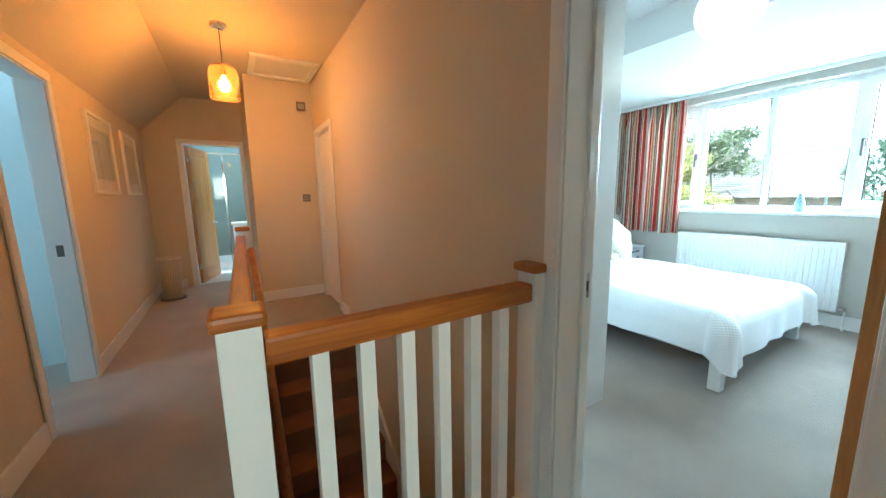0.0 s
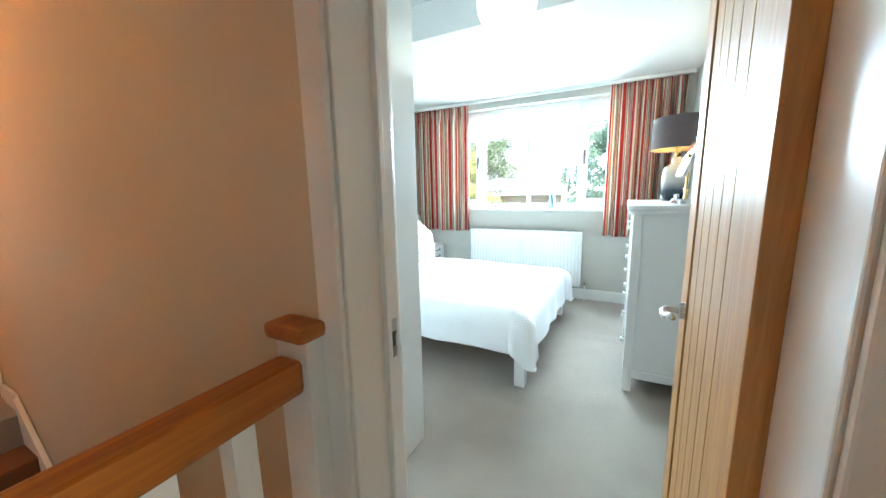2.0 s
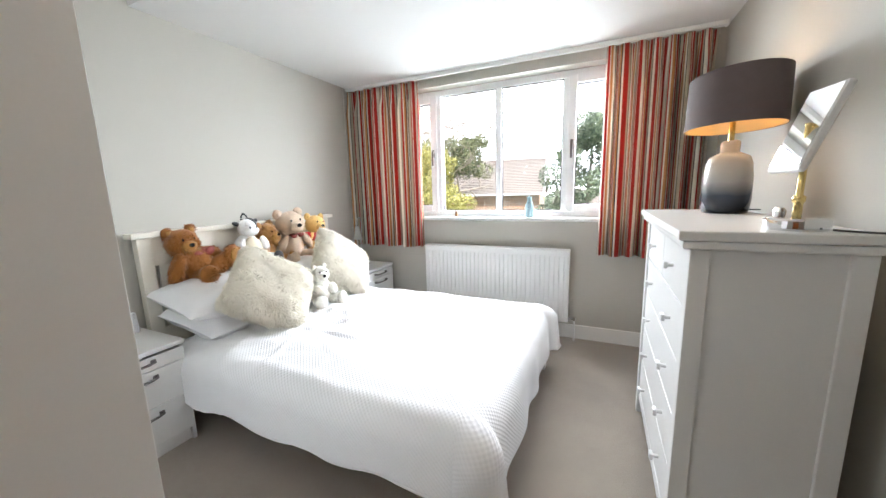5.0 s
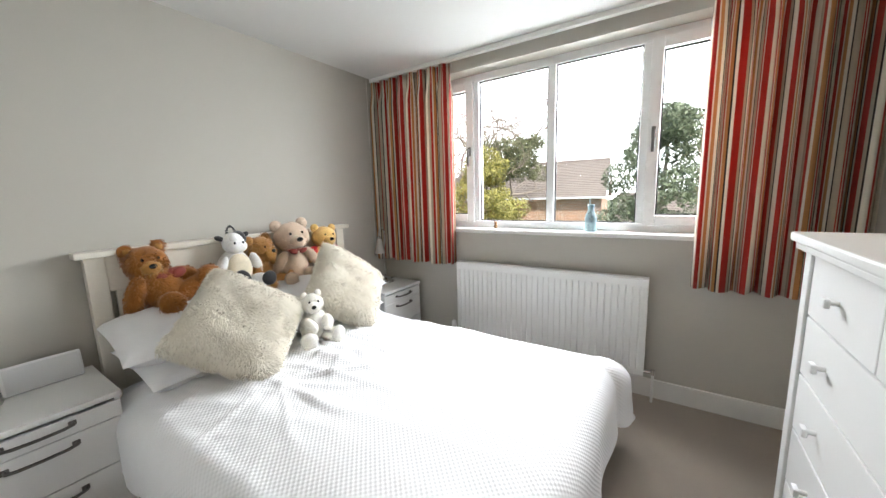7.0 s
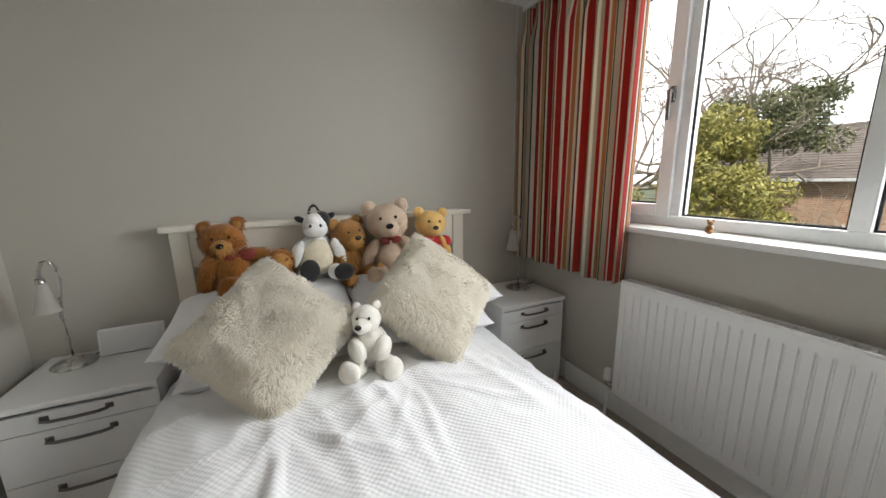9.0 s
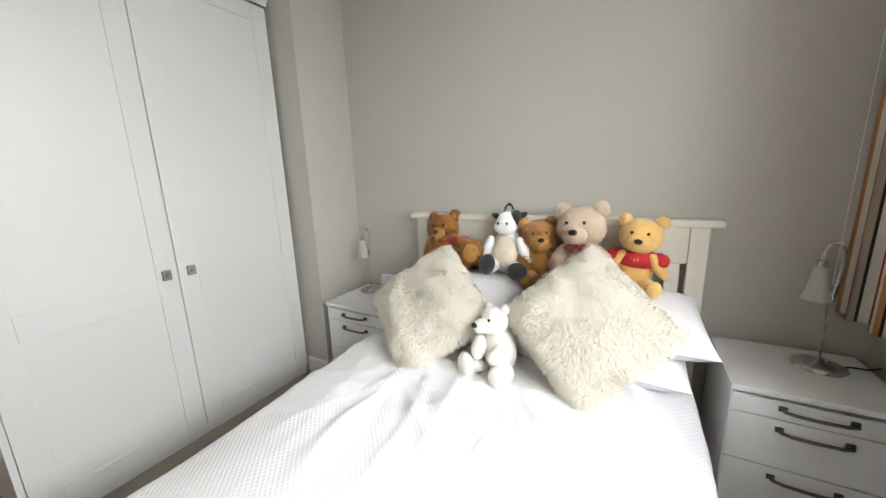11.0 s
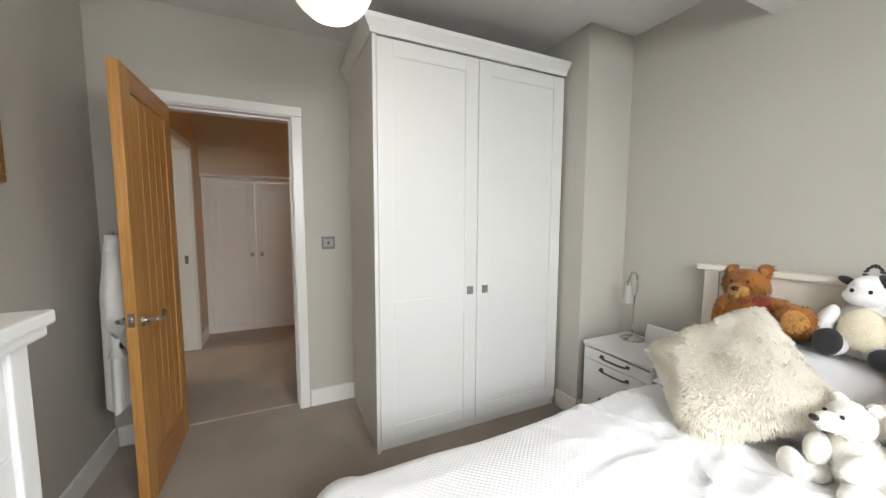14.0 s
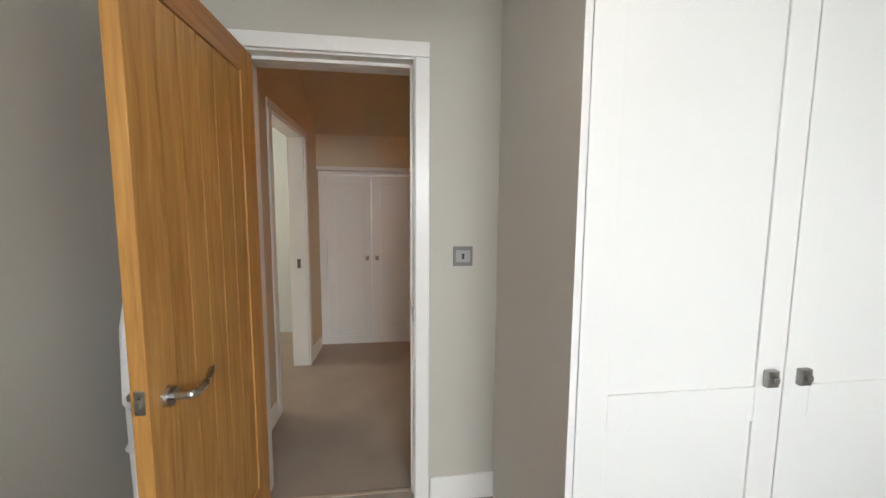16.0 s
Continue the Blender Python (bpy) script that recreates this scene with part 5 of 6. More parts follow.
pl = thing("pendant_light", "white opal glass globe pendant, lit, hanging from the ceiling", "ceiling light", pose(2.434, 0.80, 0))
OPAL = mat("opal_glass", (0.85, 0.83, 0.79), 0.25, emit=((1.0, 0.93, 0.82), 0.55), vary=0.01)
prof = [(0.03, 0.30)] + [(0.15 * math.sin(a), 0.15 - 0.15 * math.cos(a)) for a in np.linspace(math.pi * 0.93, 0.55, 22)]
gl = part("globe", lathe(prof, 44), OPAL, pl, "opal glass globe open below", smooth=True)
gl.location = (0, 0, 2.027)
part("bulb_glow", lathe([(0.0, 0.035), (0.06, 0.04), (0.075, 0.055), (0.0, 0.07)], 28), mat("warm_lamp_glow", (1, 0.9, 0.75), 0.5, emit=((1.0, 0.76, 0.44), 2.4)), gl, smooth=True)
part("cord", rod((0, 0, 2.34), (0, 0, HIGH - 0.03), 0.003, 0.003, 8), TRIM, pl)
part("rose", lathe([(0.0, HIGH - 0.035), (0.02, HIGH - 0.035), (0.045, HIGH - 0.012), (0.047, HIGH - 0.001)], 28), TRIM, pl, smooth=True)
part("holder", lathe([(0.0, 2.335), (0.022, 2.335), (0.024, 2.36), (0.01, 2.385), (0.0, 2.386)], 20), TRIM, pl, smooth=True)

# ---- landing ----
LX, LY, EY, FY, HZ, LZ = -0.80, -0.19, 4.50, 5.90, 2.60, 2.12
SX0, SY0, SY1 = 0.16, 0.80, 3.30       # stairwell
bm = bmesh.new()
plan = ((LX - 0.3, LY - 0.2), (X0 - 0.0705, LY - 0.2), (X0 - 0.0705, SY0 - 0.03), (SX0 - 0.03, SY0 - 0.03), (SX0 - 0.03, SY1), (XH, SY1), (XH, FY + 0.12), (LX - 0.3, FY + 0.12))
lo_, hi_ = ([bm.verts.new((x, y, z)) for x, y in plan] for z in (-0.25, 0.0))
bm.faces.new(hi_)
bm.faces.new(lo_[::-1])
for i in range(8):
    bm.faces.new((lo_[i], lo_[(i + 1) % 8], hi_[(i + 1) % 8], hi_[i]))
structure("floor_landing", bm, CARPET, "taupe carpet over the landing", "floor")
structure("wall_stair", box(XH - 0.0, Y1 + 0.121, -2.8, X0, 3.66, HZ + 0.1), HALLPAINT, "cream painted wall along the stairwell", "wall")
# landing face of the bedroom wall, a thin plaster skin over it
bm = bmesh.new()
bx(bm, XH - 0.006, DY1 + 0.032, -2.8, XH, Y1 + 0.121, HZ + 0.1)
bx(bm, XH - 0.006, LY, -0.2, XH, DY0 - 0.032, HZ + 0.1)
bx(bm, XH - 0.006, DY0 - 0.032, DZ + 0.032, XH, DY1 + 0.032, HZ + 0.1)
structure("plaster_landing", bm, HALLPAINT, "cream painted plaster of the landing beside the bedroom door", "wall")
bm = bmesh.new()
bx(bm, XH, 4.38, -0.1, X0, EY + 0.12, HZ)
bx(bm, XH, 3.66, DZ, X0, 4.38, HZ)
structure("wall_linen", bm, HALLPAINT, "cream painted wall round a narrow doorway", "wall")
bm = bmesh.new()
bx(bm, 0.36, EY, -0.1, XH, EY + 0.12, HZ)
bx(bm, 0.36, EY + 0.12, -0.1, 0.51, FY, HZ)
structure("wall_landing_end", bm, HALLPAINT, "cream painted projecting wall at the landing's end", "wall")
bm = bmesh.new()
bx(bm, LX, FY, -0.1, -0.395, FY + 0.12, HZ)
bx(bm, 0.34, FY, -0.1, 0.51, FY + 0.12, HZ)
bx(bm, -0.395, FY, DZ + 0.03, 0.34, FY + 0.12, HZ)
structure("wall_bathroom", bm, HALLPAINT, "cream painted end wall with the bathroom doorway", "wall")
WO0, WO1 = 2.43, 3.14
bm = bmesh.new()
bx(bm, LX - 0.12, 1.25, -0.1, LX, WO0 - 0.03, LZ)
bx(bm, LX - 0.12, WO1 + 0.03, -0.1, LX, FY, LZ)
bx(bm, LX - 0.12, WO0 - 0.03, 2.01, LX, WO1 + 0.03, LZ)
bx(bm, LX - 0.12, LY, 1.80, LX, 1.25, LZ)
structure("wall_west", bm, HALLPAINT, "cream painted low side wall of the landing", "wall")
SO0, SO1 = -0.34, 0.40
bm = bmesh.new()
bx(bm, LX - 0.12, LY - 0.12, -0.1, SO0 - 0.03, LY, HZ)
bx(bm, SO1 + 0.03, LY - 0.12, -0.1, XH, LY, HZ)
bx(bm, SO0 - 0.03, LY - 0.12, DZ + 0.03, SO1 + 0.03, LY, HZ)
structure("wall_south", bm, HALLPAINT, "cream painted wall with a doorway to another room", "wall")
bm = bmesh.new()
bx(bm, -0.31, LY, HZ, XH, EY, HZ + 0.1)
bx(bm, -0.31, EY, HZ, 0.36, FY, HZ + 0.1)
v = [bm.verts.new(p) for p in ((LX, LY, LZ), (LX, FY, LZ), (-0.31, FY, HZ), (-0.31, LY, HZ))]
w = [bm.verts.new((p.co.x - 0.08, p.co.y, p.co.z + 0.1)) for p in v]
bm.faces.new(v)
bm.faces.new(w[::-1])
for i in range(4):
    j = (i + 1) % 4
    bm.faces.new((v[j], v[i], w[i], w[j]))
bmesh.ops.recalc_face_normals(bm, faces=bm.faces)
structure("ceiling_landing", bm, HALLPAINT, "cream painted landing ceiling sloping down to the side wall", "ceiling")
skirting("baseboard_landing", [(LX, 1.26, LX + S, WO0 - 0.075), (LX, WO1 + 0.075, LX + S, FY), (0.362, EY - S, XH - 0.004, EY), (LX + S, FY - S, -0.50, FY),
                               (LX + S, LY, SO0 - 0.075, LY + S), (SO1 + 0.075, LY, XH - 0.03, LY + S), (XH - 0.006 - S, 3.32, XH - 0.006, 3.57)])
door_frame("door_frame_west", "y", WO0, WO1, LX - 0.12, LX, 1.98, "white painted door lining on the landing's low wall")
door_frame("door_frame_south", "x", SO0, SO1, LY - 0.12, LY, DZ, "white painted door lining of the room opposite")
door_frame("door_frame_bathroom", "x", -0.365, 0.31, FY, FY + 0.12, DZ, "white painted door lining of the bathroom")
df = door_frame("door_frame_linen", "y", 3.69, 4.35, XH, X0, DZ - 0.02, "white painted door lining at the head of the stairs")
part("closed_leaf", box(XH + 0.03, 3.692, 0.006, XH + 0.07, 4.348, DZ - 0.024, 0.002), TRIM, df, "white closed door")
structure("wall_linen_back", box(X0, 3.6, -0.2, X0 + 0.1, 4.5, HZ), HALLPAINT, "plain wall behind the closed door", "wall")
structure("floor_linen", box(XH, 3.661, -0.25, X0, 4.379, -0.002), CARPET, "carpet under the closed door", "floor")
for z in (0.25, 0.98, 1.72):
    part("hinge", box(XH + 0.018, 3.70, z, XH + 0.031, 3.712, z + 0.09), DARKMET, df)
bm = box(SO0 - 0.001, LY - 0.075, 0.88, SO0 + 0.002, LY - 0.045, 0.96)
solid("strike_plate", bm, DARKMET, "dark metal latch plate on the door lining", "latch plate")
solid("strike_plate", box(LX - 0.08, WO1 - 0.002, 0.88, LX - 0.045, WO1 + 0.001, 0.955), DARKMET, "dark metal latch plate on the low doorway", "latch plate")

# rooms beyond the other doorways: plain closed boxes with their own floors
OTHER = mat("blue_white_paint", (0.62, 0.68, 0.69), 0.8, vary=0.02)
for nm, x0, y0, x1, y1, lab in (("west", -2.7, 1.9, LX - 0.12, 3.6, "pale blue walls of the room off the landing"), ("south", -1.3, -2.4, 1.3, LY - 0.12, "pale walls of the room opposite")):
    bm = bmesh.new()
    if nm == "west":
        bx(bm, x0 - 0.1, y0 - 0.1, -0.1, x0, y1 + 0.1, 2.5)
        bx(bm, x0, y0 - 0.1, -0.1, x1, y0, 2.5)
        bx(bm, x0, y1, -0.1, x1, y1 + 0.1, 2.5)
    else:
        bx(bm, x0, y0 - 0.1, -0.1, x1, y0, 2.5)
        bx(bm, x0 - 0.1, y0 - 0.1, -0.1, x0, y1, 2.5)
        bx(bm, x1, y0 - 0.1, -0.1, x1 + 0.1, y1, 2.5)
    structure("wall_room_" + nm, bm, OTHER, lab, "wall")
    structure("ceiling_room_" + nm, box(x0 - 0.1, y0 - 0.1, 2.5, x1, y1 + (0.1 if nm == "west" else 0), 2.6), CEIL, "white ceiling of the next room", "ceiling")
    structure("floor_room_" + nm, box(x0 - 0.1, y0 - 0.1, -0.2, x1 - (0.18 if nm == "west" else 0), y1 - (0.081 if nm == "south" else -0.1), -0.001), CARPET, "taupe carpet in the next room", "floor")

# fitted cupboard on the landing
cb = thing("landing_cupboard", "white built-in two-door cupboard under the slope", "cupboard")
CBX = LX - 0.06
part("frame", bx(bx(bx(box(CBX - 0.03, LY, 0.0, CBX, LY + 0.07, 1.80), CBX - 0.03, 1.17, 0.0, CBX, 1.25, 1.80), CBX - 0.03, LY + 0.07, 0.0, CBX, 1.17, 0.08), CBX - 0.03, LY + 0.07, 1.745, CBX, 1.17, 1.80), TRIM, cb)
part("cornice", box(CBX, LY, 1.78, CBX + 0.075, 1.25, 1.815, 0.008), TRIM, cb)
part("back", box(LX - 0.5, LY, 0.0, LX - 0.48, 1.25, 1.80), TRIM, cb)
shaker_door(cb, LY + 0.075, 0.328, 0.085, 1.74, CBX - 0.015, 0.283, 0.905, split=(0.80, 0.801), material=TRIM)
shaker_door(cb, 0.334, 0.80, 0.085, 1.74, CBX - 0.015, 0.383, 0.905, split=(0.80, 0.801), material=TRIM)
shaker_door(cb, 0.806, 1.165, 0.085, 1.74, CBX - 0.015, 0.85, 0.905, split=(0.80, 0.801), material=TRIM)

# ---- stairs and balustrade ----
st = thing("staircase", "carpeted closed-string stairs going down beside the wall", "stairs", kind="structure")
n = 12
for k in range(n):
    ya, yb = SY1 - 0.225 * (k + 1), SY1 - 0.225 * k
    z = -0.19 * (k + 1)
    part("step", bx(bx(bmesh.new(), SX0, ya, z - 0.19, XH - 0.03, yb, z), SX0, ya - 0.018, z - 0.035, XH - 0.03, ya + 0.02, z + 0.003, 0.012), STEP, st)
bm = bmesh.new()
pr_ = [(SY1 + 0.02, 0.10), (SY1 - 2.75, -2.30 + 0.10), (SY1 - 2.75, -2.60), (SY1 + 0.02, -0.30)]
for x in (XH - 0.03, XH - 0.007):
    vv = [bm.verts.new((x, y, z)) for y, z in pr_]
    bm.faces.new(vv)
bm.verts.ensure_lookup_table()
for i in range(4):
    j = (i + 1) % 4
    bm.faces.new((bm.verts[i], bm.verts[j], bm.verts[4 + j], bm.verts[4 + i]))
bmesh.ops.recalc_face_normals(bm, faces=bm.faces)
part("wall_string", bm, TRIM, st, "white painted wall string")
structure("wall_stairwell", bx(box(SX0 - 0.03, SY0 - 0.03, -2.8, XH, SY0, -0.001), SX0 - 0.03, SY0, -2.8, SX0, SY1, -0.001), HALLPAINT, "painted wall below the landing in the stairwell", "wall")
structure("floor_below", box(SX0 - 0.03, SY0 - 0.03, -2.9, XH, SY1, -2.8), CARPET, "carpeted floor at the stair foot", "floor")
structure("trim_apron", bx(box(SX0 - 0.002, SY0, -0.24, SX0 + 0.016, SY1, 0.012, 0.003), SX0 + 0.016, SY0 - 0.002, -0.24, XH - 0.008, SY0 + 0.014, 0.012, 0.003), OAKY, "oak apron board round the stairwell edge", "apron board")


def newel(at, label, w=0.088, h=0.965, half=False):
    r = thing("newel_post", label, "newel post", at)
    part("post", box(-w / 2, -w / 2, 0.0, w / 2, w / 2, h, 0.004), TRIM, r)
    part("cap", box(-w / 2 - 0.012, -w / 2 - 0.012, h, w / 2 + 0.012, w / 2 + 0.012, h + 0.035, 0.012), RAILOAK, r, "oak newel cap")
    return r


newel(pose(0.117, 0.775, 0), "white newel post with an oak cap at the landing corner")
newel(pose(0.19, 3.345, 0), "white newel post with an oak cap at the stair head")
hn = thing("half_newel", "white half newel with a rounded oak cap on the wall", "newel post", pose(XH - 0.03, 0.787, 0))
part("post", box(-0.03, -0.045, 0.0, 0.022, 0.045, 0.965, 0.004), TRIM, hn)
part("cap", box(-0.05, -0.055, 0.966, 0.018, 0.055, 1.0, 0.013), RAILOAK, hn, "rounded oak cap")


def balustrade(p, q, label, spacing=0.128, ztop=0.93, base=0.0, drop=0.0):
    """Handrail from p to q (plan), with square balusters standing on the floor edge."""
    p, q = Vector((*p, 0)), Vector((*q, 0))
    L = (q - p).length
    an = math.degrees(math.atan2(q.y - p.y, q.x - p.x))
    r = thing("balustrade", label, "balustrade", pose(p.x, p.y, 0, 0, 0, an))
    bm = box(0, -0.034, ztop - 0.07, L, 0.034, ztop, 0.012)
    part("handrail", bm, RAILOAK, r, "oak handrail")
    part("base_rail", box(0, -0.03, base, L, 0.03, base + 0.03, 0.004), TRIM, r)
    n = int(L / spacing)
    me = mesh_of("baluster", box(-0.021, -0.021, base + 0.031, 0.021, 0.021, ztop - 0.068, 0.002), TRIM)
    for i in range(n):
        o = new("baluster", me)
        o.parent = r
        o.location = (L * (i + 1) / (n + 1), 0, 0)
    return r


balustrade((0.162, 0.777), (XH - 0.061, 0.787), "oak handrail on white square balusters across the stairwell")
balustrade((0.12, 0.82), (0.17, 3.30), "oak handrail on white square balusters along the stairwell")
sr = thing("stair_handrail", "oak handrail falling with the stairs", "handrail")
part("rail", tube([(0.235, 3.32, 0.80), (0.25, 2.9, 0.46), (0.25, 1.2, -0.98)], 0.03, 10), OAKY, sr, smooth=True)
part("bracket", rod((0.25, 2.9, 0.44), (0.14, 2.9, 0.30), 0.012), DARKMET, sr)

# ---- landing fittings ----
hl = thing("landing_pendant", "lit pendant with amber glass shade and steel ceiling rose", "ceiling light", pose(0.172, 3.33, 0))
AMBER = bpy.data.materials.new("amber_glass")
AMBER.use_nodes = True
b_ = AMBER.node_tree.nodes["Principled BSDF"]
b_.inputs["Base Color"].default_value = (1.0, 0.72, 0.36, 1)
b_.inputs["Transmission Weight"].default_value = 0.95
b_.inputs["Roughness"].default_value = 0.12
b_.inputs["IOR"].default_value = 1.06
part("rose", lathe([(0.0, HZ - 0.03), (0.055, HZ - 0.03), (0.06, HZ - 0.024), (0.06, HZ - 0.001)], 32), CHROME, hl, "round steel ceiling rose")
part("cord", rod((0, 0, 2.28), (0, 0, HZ - 0.03), 0.004, 0.004, 8), DARKMET, hl)
part("holder", lathe([(0.0, 2.285), (0.02, 2.285), (0.022, 2.25), (0.019, 2.215), (0.0, 2.214)], 20), BRASS, hl)
gs = part("shade", lathe([(0.02, 2.295), (0.075, 2.285), (0.098, 2.262), (0.106, 2.22), (0.108, 2.04), (0.104, 2.04), (0.102, 2.22), (0.094, 2.258), (0.073, 2.279), (0.02, 2.288)], 40), AMBER, hl, "amber glass cylinder shade", smooth=True)
gs.visible_shadow = False
bl = part("bulb", lathe([(0.0, 2.215), (0.014, 2.21), (0.03, 2.17), (0.03, 2.14), (0.016, 2.115), (0.0, 2.11)], 20), mat("filament_bulb", (1, 0.8, 0.4), 0.4, emit=((1.0, 0.55, 0.16), 25.0)), hl, smooth=True)
bl.visible_shadow = False
switch_plate("landing_switch", pose(0.94, EY, 1.235), "small pewter switch plate on the landing wall", keys=2, material=DARKMET)
switch_plate("thermostat", pose(0.95, EY, 2.32), "square bronze sensor plate high on the landing wall", 0.1, 0.1, 0, DARKMET)
lh = thing("loft_hatch", "white framed loft hatch in the landing ceiling", "hatch")
for a in ((0.40, 3.80, 1.045, 3.86), (0.40, 4.38, 1.045, 4.44), (0.40, 3.86, 0.46, 4.38), (0.985, 3.86, 1.045, 4.38)):
    part("hatch_frame", box(a[0], a[1], HZ - 0.03, a[2], a[3], HZ - 0.001, 0.006), TRIM, lh)
part("hatch_panel", box(0.46, 3.86, HZ - 0.012, 0.985, 4.38, HZ - 0.003), CEIL, lh)
for y0, y1, col in ((3.76, 4.46, (0.45, 0.48, 0.47)), (4.82, 5.42, (0.55, 0.50, 0.42))):
    p_ = thing("wall_picture", "pale framed picture on the landing wall", "picture", group="pictures on the landing")
    for a in ((y0, 1.30, y1, 1.33), (y0, 1.93, y1, 1.96), (y0, 1.33, y0 + 0.03, 1.93), (y1 - 0.03, 1.33, y1, 1.93)):
        part("frame_side", box(LX, a[0], a[1], LX + 0.025, a[2], a[3], 0.004), CREAMW, p_)
    part("mount", box(LX, y0 + 0.03, 1.33, LX + 0.01, y1 - 0.03, 1.93), mat("white_mount", (0.75, 0.73, 0.68), 0.7), p_)
    part("print", box(LX + 0.01, y0 + 0.10, 1.42, LX + 0.012, y1 - 0.10, 1.84), mat("pale_print_%d" % int(y0), col, 0.6, vary=0.3, scale=9), p_)
    g_ = part("glazing", box(LX + 0.015, y0 + 0.03, 1.33, LX + 0.017, y1 - 0.03, 1.93), GLASS, p_)
    g_.visible_shadow = False
bk = thing("laundry_basket", "small round wire basket on the landing floor", "basket", pose(-0.60, 5.30, 0))
bm = bmesh.new()
for k in range(28):
    a = 2 * math.pi * k / 28
    cyl(bm, (0.10 * math.cos(a), 0.10 * math.sin(a), 0.02), (0.12 * math.cos(a), 0.12 * math.sin(a), 0.52), 0.002, 0.002, 5)
tagged(part("wires", bm, CREAMW, bk), kind="stuff")
part("base", rod((0, 0, 0.0), (0, 0, 0.025), 0.14, 0.13, 28), DARKMET, bk)
part("liner", lathe([(0.0, 0.026), (0.095, 0.026), (0.115, 0.50), (0.112, 0.50), (0.0, 0.05)], 28), mat("oat_canvas", (0.50, 0.44, 0.34), 0.9, vary=0.15, scale=20, bump=0.5, bscale=200), bk, smooth=True)
part("rim", tube([(0.122 * math.cos(a), 0.122 * math.sin(a), 0.52) for a in np.linspace(0, 2 * math.pi, 25)], 0.006, 6), CREAMW, bk)

# ---- bathroom seen through its doorway ----
TILE = mat("grey_green_tile", (0.20, 0.235, 0.215), 0.25, vary=0.25, scale=5)
bm = bmesh.new()
bx(bm, -1.0, 8.0, -0.1, 1.1, 8.1, 2.5)
bx(bm, -1.1, FY + 0.12, -0.1, -1.0, 8.1, 2.5)
bx(bm, 1.1, FY + 0.12, -0.1, 1.2, 8.1, 2.5)
structure("wall_bath", bm, TILE, "grey-green tiled bathroom walls", "wall")
structure("floor_bath", box(-1.1, FY + 0.12, -0.2, 1.2, 8.1, 0.0), mat("pale_floor_tile", (0.55, 0.54, 0.50), 0.3), "pale tiled bathroom floor", "floor")
structure("ceiling_bath", box(-1.1, FY + 0.12, 2.5, 1.2, 8.1, 2.6), CEIL, "white bathroom ceiling", "ceiling")
ss = thing("shower_screen", "glass shower screen with chrome frame", "shower screen")
for x in (-0.42, 0.05, 0.5):
    part("post", box(x, 7.2, 0.12, x + 0.025, 7.225, 2.0), SHINY, ss)
part("head_rail", box(-0.42, 7.198, 2.0, 0.525, 7.227, 2.03), SHINY, ss)
gp = part("glass_panel", box(-0.395, 7.21, 0.12, 0.5, 7.216, 2.0), GLASS, ss)
gp.visible_shadow = False
part("tray", box(-0.45, 7.19, 0.0, 0.56, 8.0, 0.12, 0.01), FURN, ss)
vu = thing("vanity_unit", "white bathroom vanity unit with basin", "vanity unit")
part("cabinet", box(0.12, 6.75, 0.1, 0.62, 7.15, 0.80, 0.006), FURN, vu)
part("worktop", box(0.10, 6.73, 0.80, 0.64, 7.16, 0.83, 0.006), CREAMW, vu)
part("tap", tube([(0.36, 7.05, 0.83), (0.36, 7.05, 0.98), (0.36, 7.0, 1.02), (0.36, 6.93, 1.0)], 0.012, 8), SHINY, vu)
part("leg", box(0.14, 6.77, 0.0, 0.6, 7.12, 0.1), FURN, vu)
oak_door("door_2", 0.66, pose(-0.36, FY + 0.13, 0, 0, 0, 72), "open oak door of the bathroom")

# ---- outside the window ----
GZ = -2.75
GRASS = mat("lawn", (0.06, 0.085, 0.03), 0.9, vary=0.3, scale=0.7, bump=0.5, bscale=40)
bm = bmesh.new()
bmesh.ops.create_grid(bm, x_segments=8, y_segments=8, size=600, matrix=Matrix.Translation((300, 0, GZ)))
structure("ground", bm, GRASS, "lawn and gardens reaching to the horizon", "ground")
structure("wall_house_below", bx(bmesh.new(), -2.8, -2.5, GZ, 0.09, 8.2, -0.3), PAINT, "lower storey of the house under the landing", "wall")
GLOW = bpy.data.materials.new("overcast_glow")
GLOW.use_nodes = True
GLOW.node_tree.nodes["Principled BSDF"].inputs["Base Color"].default_value = (0, 0, 0, 1)
GLOW.node_tree.nodes["Principled BSDF"].inputs["Emission Color"].default_value = (0.95, 0.98, 1.0, 1)
GLOW.node_tree.nodes["Principled BSDF"].inputs["Emission Strength"].default_value = 2.6
bm = bmesh.new()
ring = []
for k in range(25):
    a = radians(-90 + 180 * k / 24)
    ring.append([bm.verts.new((180 * math.cos(a), 180 * math.sin(a), z)) for z in (-20, 60, 150)])
for p, q in zip(ring, ring[1:]):
    for i in range(2):
        bm.faces.new((p[i], q[i], q[i + 1], p[i + 1]))
structure("backdrop", bm, GLOW, "bright white overcast sky beyond the gardens", "sky")
BRICK = mat("orange_brick", (0.46, 0.25, 0.14), 0.85, vary=0.2, scale=2.0, bump=0.6, bscale=30)
